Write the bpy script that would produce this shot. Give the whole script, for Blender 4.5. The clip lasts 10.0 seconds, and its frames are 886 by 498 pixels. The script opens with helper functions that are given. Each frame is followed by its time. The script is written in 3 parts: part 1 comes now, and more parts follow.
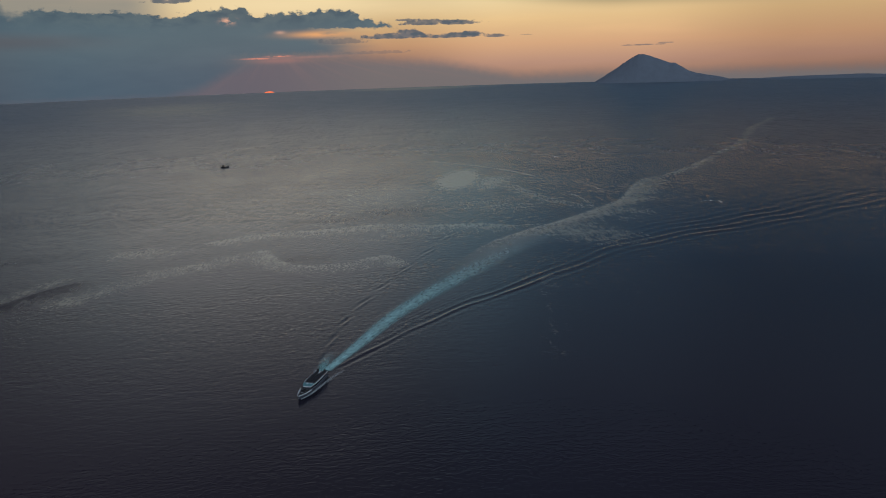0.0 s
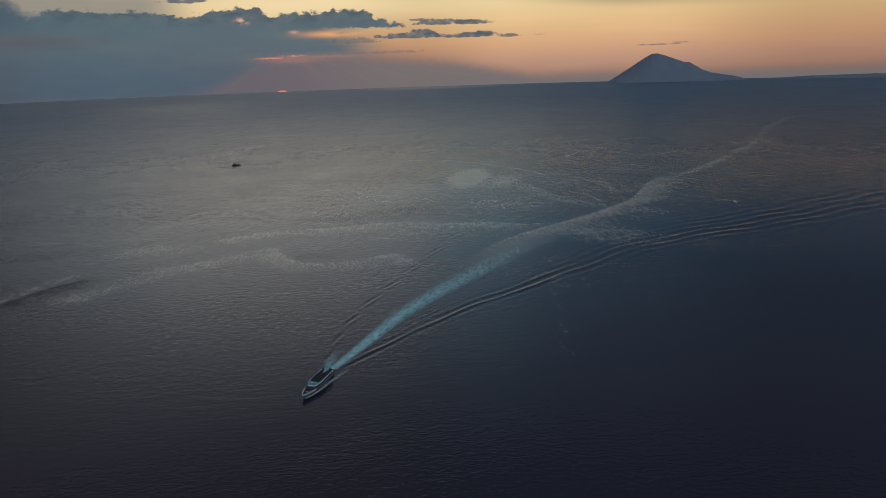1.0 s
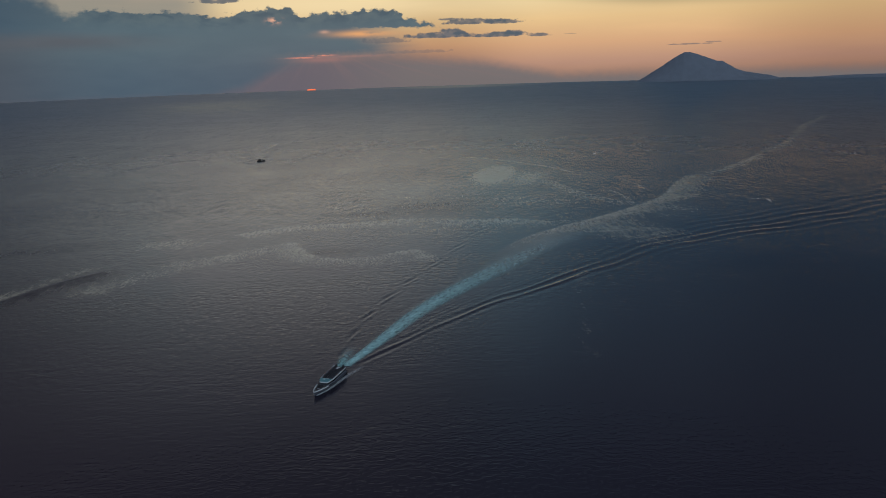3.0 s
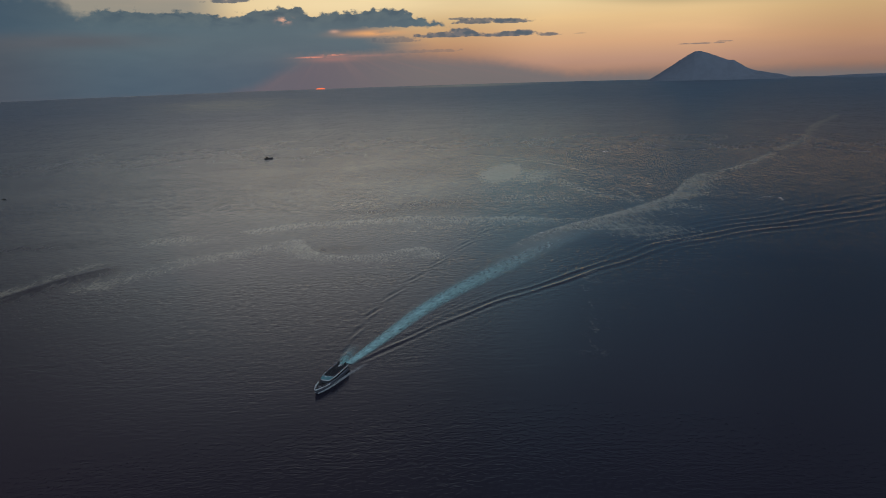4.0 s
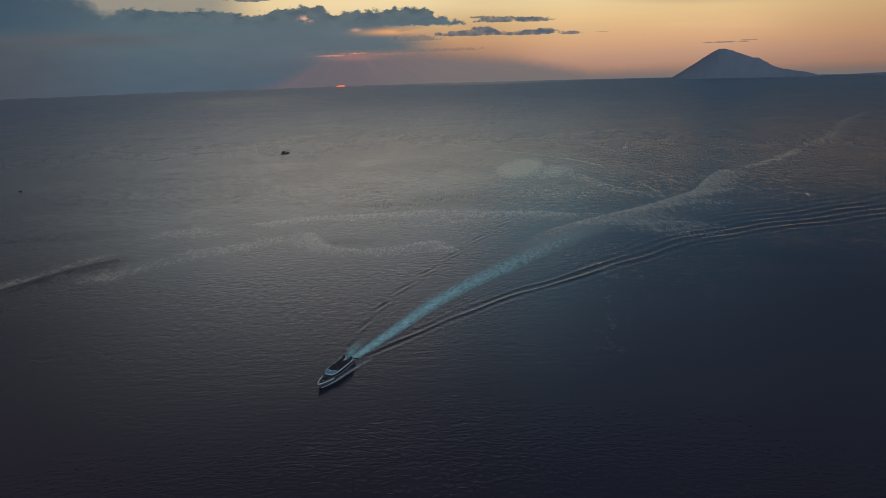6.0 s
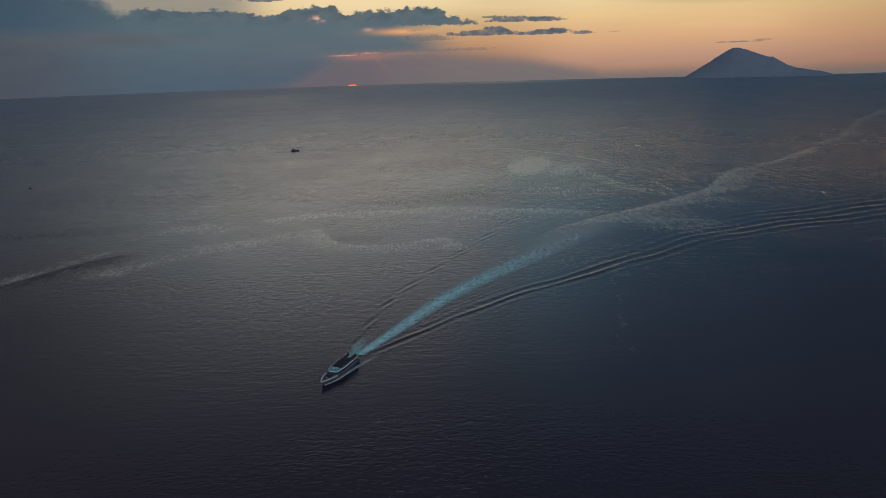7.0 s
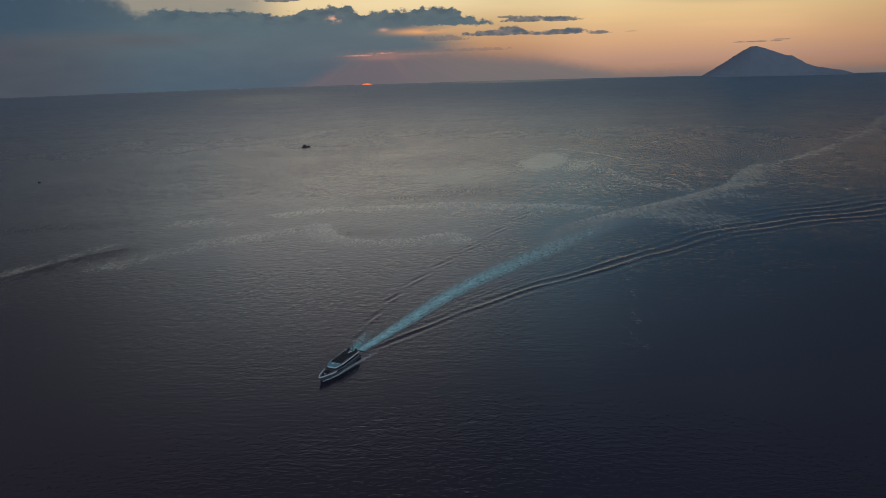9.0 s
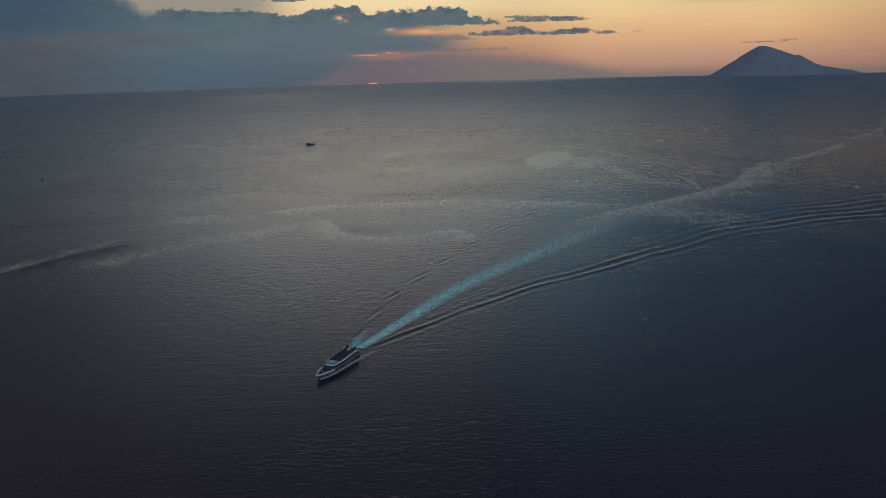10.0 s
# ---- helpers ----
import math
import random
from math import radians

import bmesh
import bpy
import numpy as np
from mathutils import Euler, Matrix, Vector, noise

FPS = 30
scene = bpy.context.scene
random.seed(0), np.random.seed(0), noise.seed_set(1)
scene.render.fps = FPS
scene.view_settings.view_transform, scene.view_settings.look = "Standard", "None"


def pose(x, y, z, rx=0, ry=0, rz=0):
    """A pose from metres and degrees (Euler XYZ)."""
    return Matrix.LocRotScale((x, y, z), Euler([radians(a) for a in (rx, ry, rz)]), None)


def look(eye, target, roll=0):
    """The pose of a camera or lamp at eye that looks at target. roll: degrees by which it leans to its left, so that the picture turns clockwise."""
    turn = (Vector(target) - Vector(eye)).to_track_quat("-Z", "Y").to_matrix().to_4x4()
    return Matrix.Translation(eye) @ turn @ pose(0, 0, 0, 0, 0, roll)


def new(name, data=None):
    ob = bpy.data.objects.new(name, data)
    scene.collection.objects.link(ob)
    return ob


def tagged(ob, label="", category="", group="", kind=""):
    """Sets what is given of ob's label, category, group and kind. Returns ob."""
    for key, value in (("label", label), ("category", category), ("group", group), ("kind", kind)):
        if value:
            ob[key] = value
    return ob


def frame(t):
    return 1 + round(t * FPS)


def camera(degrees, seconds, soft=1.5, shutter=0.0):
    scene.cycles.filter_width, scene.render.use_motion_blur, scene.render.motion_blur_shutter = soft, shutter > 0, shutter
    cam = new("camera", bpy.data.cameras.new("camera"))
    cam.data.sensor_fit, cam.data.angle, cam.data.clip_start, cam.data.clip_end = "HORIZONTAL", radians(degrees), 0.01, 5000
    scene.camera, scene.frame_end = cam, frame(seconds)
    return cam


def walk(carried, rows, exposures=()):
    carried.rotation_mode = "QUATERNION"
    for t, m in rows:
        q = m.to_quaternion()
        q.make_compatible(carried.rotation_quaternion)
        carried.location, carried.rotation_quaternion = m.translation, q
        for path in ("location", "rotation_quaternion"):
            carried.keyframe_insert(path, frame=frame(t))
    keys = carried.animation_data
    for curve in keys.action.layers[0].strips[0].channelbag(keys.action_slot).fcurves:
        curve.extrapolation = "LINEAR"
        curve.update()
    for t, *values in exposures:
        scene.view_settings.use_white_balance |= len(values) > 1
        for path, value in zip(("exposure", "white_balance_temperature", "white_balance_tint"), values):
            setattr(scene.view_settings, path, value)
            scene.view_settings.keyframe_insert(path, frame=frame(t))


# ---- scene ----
cam = camera(64.07, 10.0, soft=0.95)


def shot(x, y, z, tilt, turn, roll):
    return pose(x, y, z, tilt, 0, turn) @ pose(0, 0, 0, 0, 0, roll)


PATH = [
    (0.0, -12.08, -27.33, 145.76, 75.378, -5.564, -1.891),
    (0.5, -10.72, -24.73, 144.59, 75.389, -5.096, -1.88),
    (1.0, -9.40, -22.10, 143.33, 75.386, -4.542, -1.85),
    (1.5, -8.11, -19.44, 142.00, 75.397, -3.960, -1.83),
    (2.0, -6.86, -16.75, 140.59, 75.414, -3.394, -1.82),
    (2.5, -5.64, -14.03, 139.12, 75.425, -2.783, -1.82),
    (4.0, -2.16, -5.70, 134.37, 75.409, -1.518, -1.785),
    (4.5, -1.06, -2.86, 132.70, 75.396, -1.167, -1.78),
    (5.0, 0.00, 0.00, 131.00, 75.372, -0.747, -1.76),
    (5.5, 1.03, 2.89, 129.27, 75.350, -0.343, -1.725),
    (7.0, 3.94, 11.71, 123.99, 75.355, 1.030, -1.71),
    (7.5, 4.85, 14.70, 122.22, 75.360, 1.448, -1.72),
    (8.0, 5.73, 17.71, 120.46, 75.380, 1.834, -1.735),
    (8.5, 6.58, 20.75, 118.71, 75.390, 2.058, -1.73),
    (9.0, 7.39, 23.81, 116.98, 75.390, 2.221, -1.705),
    (9.5, 8.18, 26.89, 115.28, 75.392, 2.416, -1.66),
    (10.0, 8.94, 29.99, 113.61, 75.391, 2.704, -1.62),
]
walk(cam, [(t, shot(*p)) for t, *p in PATH], exposures=[(0.0, 0.0, 6270, 9), (10.0, 0.0, 6270, 9)])

# ---- node helpers ----


class Nodes:
    """Short names for building node trees."""

    def __init__(self, tree):
        self.tree = tree
        tree.nodes.clear()

    def add(self, kind, **settings):
        n = self.tree.nodes.new(kind)
        for key, value in settings.items():
            setattr(n, key, value)
        return n

    def link(self, a, b):
        if isinstance(a, bpy.types.NodeSocket):
            self.tree.links.new(a, b)
        elif isinstance(a, tuple) and len(a) == 3 and b.type == "RGBA":
            b.default_value = (*a, 1)
        else:
            b.default_value = a

    def math(self, op, a, b=0.0, c=0.0, clamp=False):
        n = self.add("ShaderNodeMath", operation=op, use_clamp=clamp)
        for k, v in enumerate((a, b, c)):
            self.link(v, n.inputs[k])
        return n.outputs[0]

    def step(self, x, lo, hi, to_lo=0.0, to_hi=1.0):
        n = self.add("ShaderNodeMapRange", interpolation_type="SMOOTHSTEP")
        for k, v in enumerate((x, lo, hi, to_lo, to_hi)):
            self.link(v, n.inputs[k])
        return n.outputs[0]

    def mix(self, f, a, b, blend="MIX"):
        n = self.add("ShaderNodeMix", data_type="RGBA", blend_type=blend)
        self.link(f, n.inputs["Factor"])
        self.link(a, n.inputs[6])
        self.link(b, n.inputs[7])
        return n.outputs[2]

    def ramp(self, x, stops, interpolation="LINEAR"):
        n = self.add("ShaderNodeValToRGB")
        n.color_ramp.interpolation = interpolation
        e = n.color_ramp.elements
        while len(e) < len(stops):
            e.new(0.5)
        for k, (p, c) in enumerate(stops):
            e[k].position = p
            e[k].color = (*c, 1) if isinstance(c, tuple) else (c, c, c, 1)
        self.link(x, n.inputs[0])
        return n.outputs[0]

    def noise(self, vector, scale, detail=3.0, rough=0.5, distort=0.0):
        n = self.add("ShaderNodeTexNoise")
        self.link(vector, n.inputs["Vector"])
        for key, v in (("Scale", scale), ("Detail", detail), ("Roughness", rough), ("Distortion", distort)):
            n.inputs[key].default_value = v
        return n.outputs["Fac"]

    def scaled(self, vector, scale, turn=0.0, move=(0, 0, 0)):
        n = self.add("ShaderNodeMapping")
        self.link(vector, n.inputs["Vector"])
        n.inputs["Scale"].default_value = scale
        n.inputs["Rotation"].default_value = (0, 0, radians(turn))
        n.inputs["Location"].default_value = move
        return n.outputs[0]


# ---- sky and sun ----
SUN_AZ = -7.7   # degrees from +y towards +x
world = bpy.data.worlds.new("evening_sky")
scene.world = world
world.use_nodes = True
g = Nodes(world.node_tree)
way = g.add("ShaderNodeTexCoord").outputs["Generated"]
sep = g.add("ShaderNodeSeparateXYZ")
g.link(way, sep.inputs[0])
DEG = 57.29578
az = g.math("MULTIPLY", g.math("ARCTAN2", sep.outputs[0], sep.outputs[1]), DEG)
el = g.math("MULTIPLY", g.math("ARCSINE", sep.outputs[2]), DEG)
flat = g.add("ShaderNodeCombineXYZ")
g.link(az, flat.inputs[0])
g.link(el, flat.inputs[1])
sky_uv = flat.outputs[0]

def gauss(a0, e0, wa, we):
    a = g.math("POWER", g.math("DIVIDE", g.math("SUBTRACT", az, a0), wa), 2.0)
    b = g.math("POWER", g.math("DIVIDE", g.math("SUBTRACT", el, e0), we), 2.0)
    return g.math("POWER", 2.718, g.math("MULTIPLY", g.math("ADD", a, b), -1.0))


# clear sky: warm low down, blue-grey higher, dark violet overhead
SKY_LOW = [(-3.0, (0.20, 0.13, 0.11)), (-1.2, (0.30, 0.165, 0.115)), (0.0, (0.45, 0.245, 0.165)),
           (1.4, (0.62, 0.34, 0.18)), (3.2, (0.71, 0.455, 0.215)), (5.0, (0.72, 0.53, 0.275)),
           (6.0, (0.60, 0.55, 0.38)), (7.5, (0.58, 0.59, 0.50)), (11.0, (0.55, 0.59, 0.57)), (15.0, (0.51, 0.55, 0.55)), (19.0, (0.45, 0.475, 0.49)),
           (24.0, (0.30, 0.305, 0.33)), (30.0, (0.180, 0.172, 0.205)), (40.0, (0.088, 0.080, 0.106)), (90.0, (0.068, 0.050, 0.074))]
warm = g.ramp(g.math("DIVIDE", g.math("ADD", el, 3.0), 93.0), [((e + 3.0) / 93.0, c) for e, c in SKY_LOW])
# the glow fades away from the sun's side
side = g.math("ABSOLUTE", g.math("SUBTRACT", az, -8.5))
side = g.math("MULTIPLY", side, g.step(az, -8.0, 8.0, 1.0, 1.05))
fade = g.math("POWER", 2.718, g.math("MULTIPLY", g.math("POWER", g.math("DIVIDE", side, 19.0), 3.0), -1.0))
away = g.mix(0.5, (0.10, 0.10, 0.14), (0.07, 0.075, 0.12))
high = g.step(el, g.step(az, 5.0, 20.0, 4.5, 3.4), g.step(az, 5.0, 20.0, 6.8, 5.2))
amount = g.math("MAXIMUM", fade, g.math("MULTIPLY", g.math("SUBTRACT", 1.0, high), g.step(side, 50.0, 110.0, 0.9, 0.0)))
dim = g.mix(g.step(az, -22.0, 8.0), (0.100, 0.104, 0.128), (0.122, 0.160, 0.228))
dim = g.mix(g.step(az, 16.0, 36.0, 0.0, 0.8), dim, (0.085, 0.110, 0.165))
dim = g.mix(g.step(el, 15.0, 32.0), dim, (0.80, 0.66, 0.70))
clear = g.mix(g.math("MULTIPLY_ADD", amount, 0.97, 0.03), g.mix(1.0, warm, dim, "MULTIPLY"), warm)
clear = g.mix(g.math("MULTIPLY", g.step(az, -9.0, 12.0), g.step(el, 5.0, 7.5)), clear, g.mix(1.0, clear, (0.62, 0.88, 1.02), "MULTIPLY"))
clear = g.mix(g.step(side, 60.0, 120.0, 0.0, 0.9), clear, (0.55, 0.64, 0.74))
clear = g.mix(g.math("MULTIPLY", gauss(-6.0, 4.7, 12.0, 1.35), 0.85), clear, (1.0, 0.78, 0.43))
clear = g.mix(1.0, clear, g.mix(g.math("MULTIPLY", g.step(az, 2.0, 11.0), g.step(az, 20.0, 32.0, 1.0, 0.0)), (0.92, 0.92, 0.94), (1.2, 1.24, 1.26)), "MULTIPLY")
streak = g.noise(g.scaled(sky_uv, (0.05, 0.35, 1)), 1.0, 4.0, 0.55)
clear = g.mix(g.step(streak, 0.45, 0.75, 0.0, 0.35), clear, g.mix(1.0, clear, (1.25, 1.22, 1.15), "MULTIPLY"))

clear = g.mix(g.math("MULTIPLY", g.step(az, -17.0, -12.5, 0.92, 0.0), g.math("MULTIPLY", g.step(el, 2.0, 3.5), g.step(el, 5.5, 8.0, 1.0, 0.0))), clear, g.mix(g.step(streak, 0.4, 0.65), (0.28, 0.265, 0.225), (0.40, 0.32, 0.24)))

# the long cloud bank: its upper edge by azimuth
TOPS = [(-60, 6.4), (-26.5, 6.0), (-24.9, 5.0), (-24.2, 4.2), (-23.6, 4.2), (-22.7, 4.5), (-19.8, 4.35),
        (-18.4, 4.2), (-17.2, 4.35), (-14.4, 3.95), (-13.1, 4.1), (-11.8, 4.4), (-10.5, 4.5), (-8.8, 4.5),
        (-8.2, 4.0), (-7.5, 3.9), (-6.7, 4.15), (-3.7, 4.15), (-2.5, 4.4), (-1.5, 4.2), (-0.8, 4.1),
        (0.0, 3.65), (1.1, 3.37), (2.3, 3.05)]
edge_x = g.math("DIVIDE", g.math("ADD", az, 60.0), 64.0)
top = g.math("MULTIPLY", g.ramp(edge_x, [((a + 60) / 64, e / 10) for a, e in TOPS]), 10.0)
puff = g.noise(g.scaled(sky_uv, (1.0, 1.5, 1)), 1.6, 4.0, 0.5)
puff_big = g.noise(g.scaled(sky_uv, (0.22, 0.8, 1)), 1.0, 5.0, 0.55)
rag = g.math("MULTIPLY", g.math("SUBTRACT", puff, 0.5), 1.15)
over = g.math("SUBTRACT", g.math("ADD", top, rag), el)
bank = g.step(over, g.step(az, -26.0, -22.5, -0.7, -0.06), g.step(az, -26.0, -22.5, 1.2, 0.16))
# right end of the bank: a lobe with a flat base, thin veil below it
lobe_base = g.math("ADD", 2.92, g.math("MULTIPLY", rag, 0.5))
lobe = g.step(g.math("SUBTRACT", el, lobe_base), -0.12, 0.05)
body = g.step(g.math("ADD", g.math("ADD", az, g.math("MULTIPLY", el, 0.5)), g.math("MULTIPLY", g.math("SUBTRACT", streak, 0.5), 9.0)), -4.2, 2.6, 1.0, 0.0)
body = g.math("MULTIPLY", body, g.step(g.math("ADD", el, g.math("MULTIPLY", rag, 0.6)), 0.5, 1.4, g.step(az, -12.0, -3.0, 1.0, 0.45), 1.0))
lobe_az = g.step(g.math("ADD", az, g.math("MULTIPLY", rag, 2.0)), 1.9, 2.5, 1.0, 0.0)
bank = g.math("MULTIPLY", bank, g.math("MAXIMUM", body, g.math("MULTIPLY", lobe, lobe_az)))
veil = g.math("MULTIPLY", g.step(el, 0.2, 1.7, 1.0, 0.0), g.step(az, -4.0, 9.0, 0.75, 0.0))
bank_low = g.step(el, -1.0, 2.6)
bank_col = g.mix(bank_low, (0.076, 0.118, 0.154), (0.094, 0.145, 0.172))
bank_col = g.mix(g.step(el, 2.6, 4.4, 0.0, 0.55), bank_col, (0.082, 0.112, 0.130))
bank_col = g.mix(g.step(az, -33.0, -20.0, 0.9, 0.0), bank_col, g.mix(g.step(g.math("ADD", el, g.math("MULTIPLY", rag, 0.7)), 1.7, 3.4), (0.074, 0.082, 0.100), (0.044, 0.080, 0.120)))
# a long paler fold across the left of the bank, and broad soft folds elsewhere
fold = g.math("MULTIPLY", gauss(-25.5, 2.35, 6.5, 0.62), g.step(streak, 0.36, 0.62))
bank_col = g.mix(g.math("MULTIPLY", fold, 0.75), bank_col, (0.108, 0.112, 0.125))
bank_col = g.mix(g.step(puff_big, 0.36, 0.66, 0.0, 0.36), bank_col, g.mix(1.0, bank_col, (0.80, 0.84, 0.88), "MULTIPLY"))
# rounded heads along the upper edge only
heads = g.noise(g.scaled(sky_uv, (0.55, 1.1, 1), 0, (4, 2, 0)), 1.3, 3.0, 0.5, 0.4)
inner = g.step(over, 0.1, 1.3, 1.0, 0.0)
bank_col = g.mix(g.math("MULTIPLY", g.step(heads, 0.42, 0.62), g.math("MULTIPLY", inner, 0.45)), bank_col, g.mix(1.0, bank_col, (1.45, 1.30, 1.15), "MULTIPLY"))
bank_col = g.mix(g.math("MULTIPLY", g.step(heads, 0.50, 0.34), g.math("MULTIPLY", inner, 0.5)), bank_col, g.mix(1.0, bank_col, (0.60, 0.70, 0.80), "MULTIPLY"))
col = g.mix(veil, clear, (0.185, 0.135, 0.13))
col = g.mix(bank, col, bank_col)

# mauve light under an arch of the bank, with faint rays that fan out below the lit slot
ARCH = [(-15.0, -1.5), (-12.8, -1.0), (-10.6, 0.0), (-8.8, 0.62), (-7.0, 0.93), (-3.0, 0.98), (1.0, 0.8), (6.0, 0.45), (12.0, -0.7)]
arch = g.math("SUBTRACT", g.math("MULTIPLY", g.ramp(g.math("DIVIDE", g.math("ADD", az, 15.0), 27.0), [((a_ + 15) / 27, (e_ + 2) / 4) for a_, e_ in ARCH]), 4.0), 2.0)
under = g.step(g.math("ADD", g.math("SUBTRACT", arch, el), g.math("MULTIPLY", rag, 0.3)), -0.25, 0.9)
fan = g.math("DIVIDE", g.math("ADD", az, 7.0), g.math("SUBTRACT", 1.9, el))
fan_uv = g.add("ShaderNodeCombineXYZ")
g.link(fan, fan_uv.inputs[0])
rays = g.noise(fan_uv.outputs[0], 1.7, 2.0, 0.5)
mauve = g.mix(g.step(az, -9.0, 2.0), (0.130, 0.122, 0.145), (0.165, 0.155, 0.157))
mauve = g.mix(g.math("MULTIPLY", g.step(rays, 0.45, 0.68), g.step(el, -1.4, 0.9, 0.05, 0.3)), mauve, (0.25, 0.165, 0.16))
col = g.mix(g.math("MULTIPLY", under, 0.9), col, mauve)

# red light under the bank round the low sun, and its lit slots
slot = g.math("MULTIPLY", g.math("MAXIMUM", gauss(-8.1, 0.84, 1.0, 0.055), gauss(-6.5, 0.98, 0.75, 0.06)), g.step(puff, 0.34, 0.5))
col = g.mix(g.math("MULTIPLY", slot, 0.9), col, (0.80, 0.28, 0.19))
col = g.mix(g.math("MULTIPLY", gauss(-6.6, 0.66, 1.9, 0.20), 0.45), col, (0.42, 0.19, 0.165))
col = g.mix(g.math("MULTIPLY", gauss(-4.2, 0.86, 2.4, 0.09), 0.3), col, (0.45, 0.22, 0.19))
col = g.mix(g.math("MULTIPLY", gauss(-10.0, 3.6, 0.45, 0.22), g.step(puff, 0.42, 0.6)), col, (0.80, 0.42, 0.28))
col = g.mix(g.math("MULTIPLY", gauss(-6.3, 2.7, 0.35, 0.12), 0.8), col, (0.55, 0.33, 0.25))
col = g.mix(g.math("MULTIPLY", gauss(-3.4, 2.50, 2.2, 0.24), g.step(puff_big, 0.3, 0.5)), col, (0.76, 0.37, 0.16))


# small dark clouds: azimuth, height, half length, half height, darkness
def cloud(c, a0, e0, wa, we, dark, ragged):
    dx = g.math("DIVIDE", g.math("SUBTRACT", az, a0), wa)
    dy = g.math("DIVIDE", g.math("SUBTRACT", el, e0), we)
    low = g.math("MULTIPLY", g.math("LESS_THAN", dy, 0.0), 1.2)
    dy = g.math("MULTIPLY", dy, g.math("ADD", 1.0, low))
    d = g.math("ADD", g.math("POWER", dx, 2.0), g.math("POWER", dy, 2.0))
    d = g.math("ADD", d, g.math("MULTIPLY", g.math("SUBTRACT", puff, 0.5), ragged))
    return g.mix(g.math("MULTIPLY", g.step(d, 0.55, 1.2, 1.0, 0.0), dark), c, g.mix(g.step(puff, 0.4, 0.62), (0.086, 0.114, 0.140), (0.155, 0.156, 0.166)))


for row in [(5.0, 3.10, 2.3, 0.30, 0.9, 3.6), (7.4, 3.04, 1.9, 0.25, 0.9, 3.6), (3.5, 3.35, 1.0, 0.13, 0.8, 3.0),
            (2.6, 2.16, 2.8, 0.30, 0.95, 2.8), (3.5, 2.33, 1.1, 0.40, 0.95, 2.4), (7.1, 2.08, 2.4, 0.26, 0.95, 2.8),
            (8.4, 2.20, 0.8, 0.27, 0.95, 2.4), (10.2, 1.97, 0.95, 0.18, 0.85, 3.0), (12.5, 2.0, 0.5, 0.05, 0.4, 3.0),
            (21.4, 0.93, 1.5, 0.07, 0.62, 5.0), (22.9, 1.03, 0.6, 0.06, 0.5, 4.0), (-13.9, 4.95, 1.6, 0.24, 0.9, 4.0),
            (0.8, 1.02, 3.0, 0.16, 0.35, 5.0), (-1.8, 1.9, 2.0, 0.28, 0.5, 5.0)]:
    col = cloud(col, *row)

# a Nishita evening sky carries the dome's own share of the light
dome = g.add("ShaderNodeTexSky", sky_type="NISHITA", sun_disc=False)
dome.sun_elevation, dome.sun_rotation = radians(1.0), radians(SUN_AZ)
whole = g.mix(1.0, col, g.mix(1.0, dome.outputs[0], (0.001, 0.001, 0.001), "MULTIPLY"), "ADD")
bg = g.add("ShaderNodeBackground")
g.link(whole, bg.inputs["Color"])
bg.inputs["Strength"].default_value = 1.0
g.link(bg.outputs[0], g.add("ShaderNodeOutputWorld").inputs["Surface"])

lamp = bpy.data.lights.new("sun", "SUN")
lamp.energy, lamp.angle, lamp.color = 0.012, radians(25), (1.0, 0.50, 0.26)
a, e = radians(SUN_AZ), radians(9)
toward = Vector((math.sin(a) * math.cos(e), math.cos(a) * math.cos(e), math.sin(e)))
new("sun_lamp", lamp).matrix_world = look(toward * 400, (0, 0, 0))

# ---- materials ----


def material(name):
    m = bpy.data.materials.new(name)
    m.use_nodes = True
    return m, Nodes(m.node_tree)


def surface(name, colour, rough=0.5, metal=0.0, vary=0.25, grain=3.0, bump=0.01, dirt=(0.25, 0.22, 0.2)):
    """A painted or plain surface with grain, stains and a fine relief."""
    m, n = material(name)
    place = n.add("ShaderNodeTexCoord").outputs["Object"]
    big = n.noise(place, grain * 0.22, 4.0, 0.6)
    fine = n.noise(place, grain * 4.0, 3.0, 0.6)
    shade = tuple(c * (1 - vary) for c in colour)
    c = n.mix(n.step(fine, 0.35, 0.65), shade, colour)
    c = n.mix(n.step(big, 0.52, 0.75, 0.0, 0.5), c, tuple(a * b for a, b in zip(colour, dirt)) if dirt else colour)
    p = n.add("ShaderNodeBsdfPrincipled")
    n.link(c, p.inputs["Base Color"])
    n.link(n.math("MULTIPLY_ADD", big, 0.3, rough - 0.15, clamp=True), p.inputs["Roughness"])
    p.inputs["Metallic"].default_value = metal
    b = n.add("ShaderNodeBump")
    b.inputs["Distance"].default_value = bump
    n.link(fine, b.inputs["Height"])
    n.link(b.outputs[0], p.inputs["Normal"])
    n.link(p.outputs[0], n.add("ShaderNodeOutputMaterial").inputs[0])
    return m


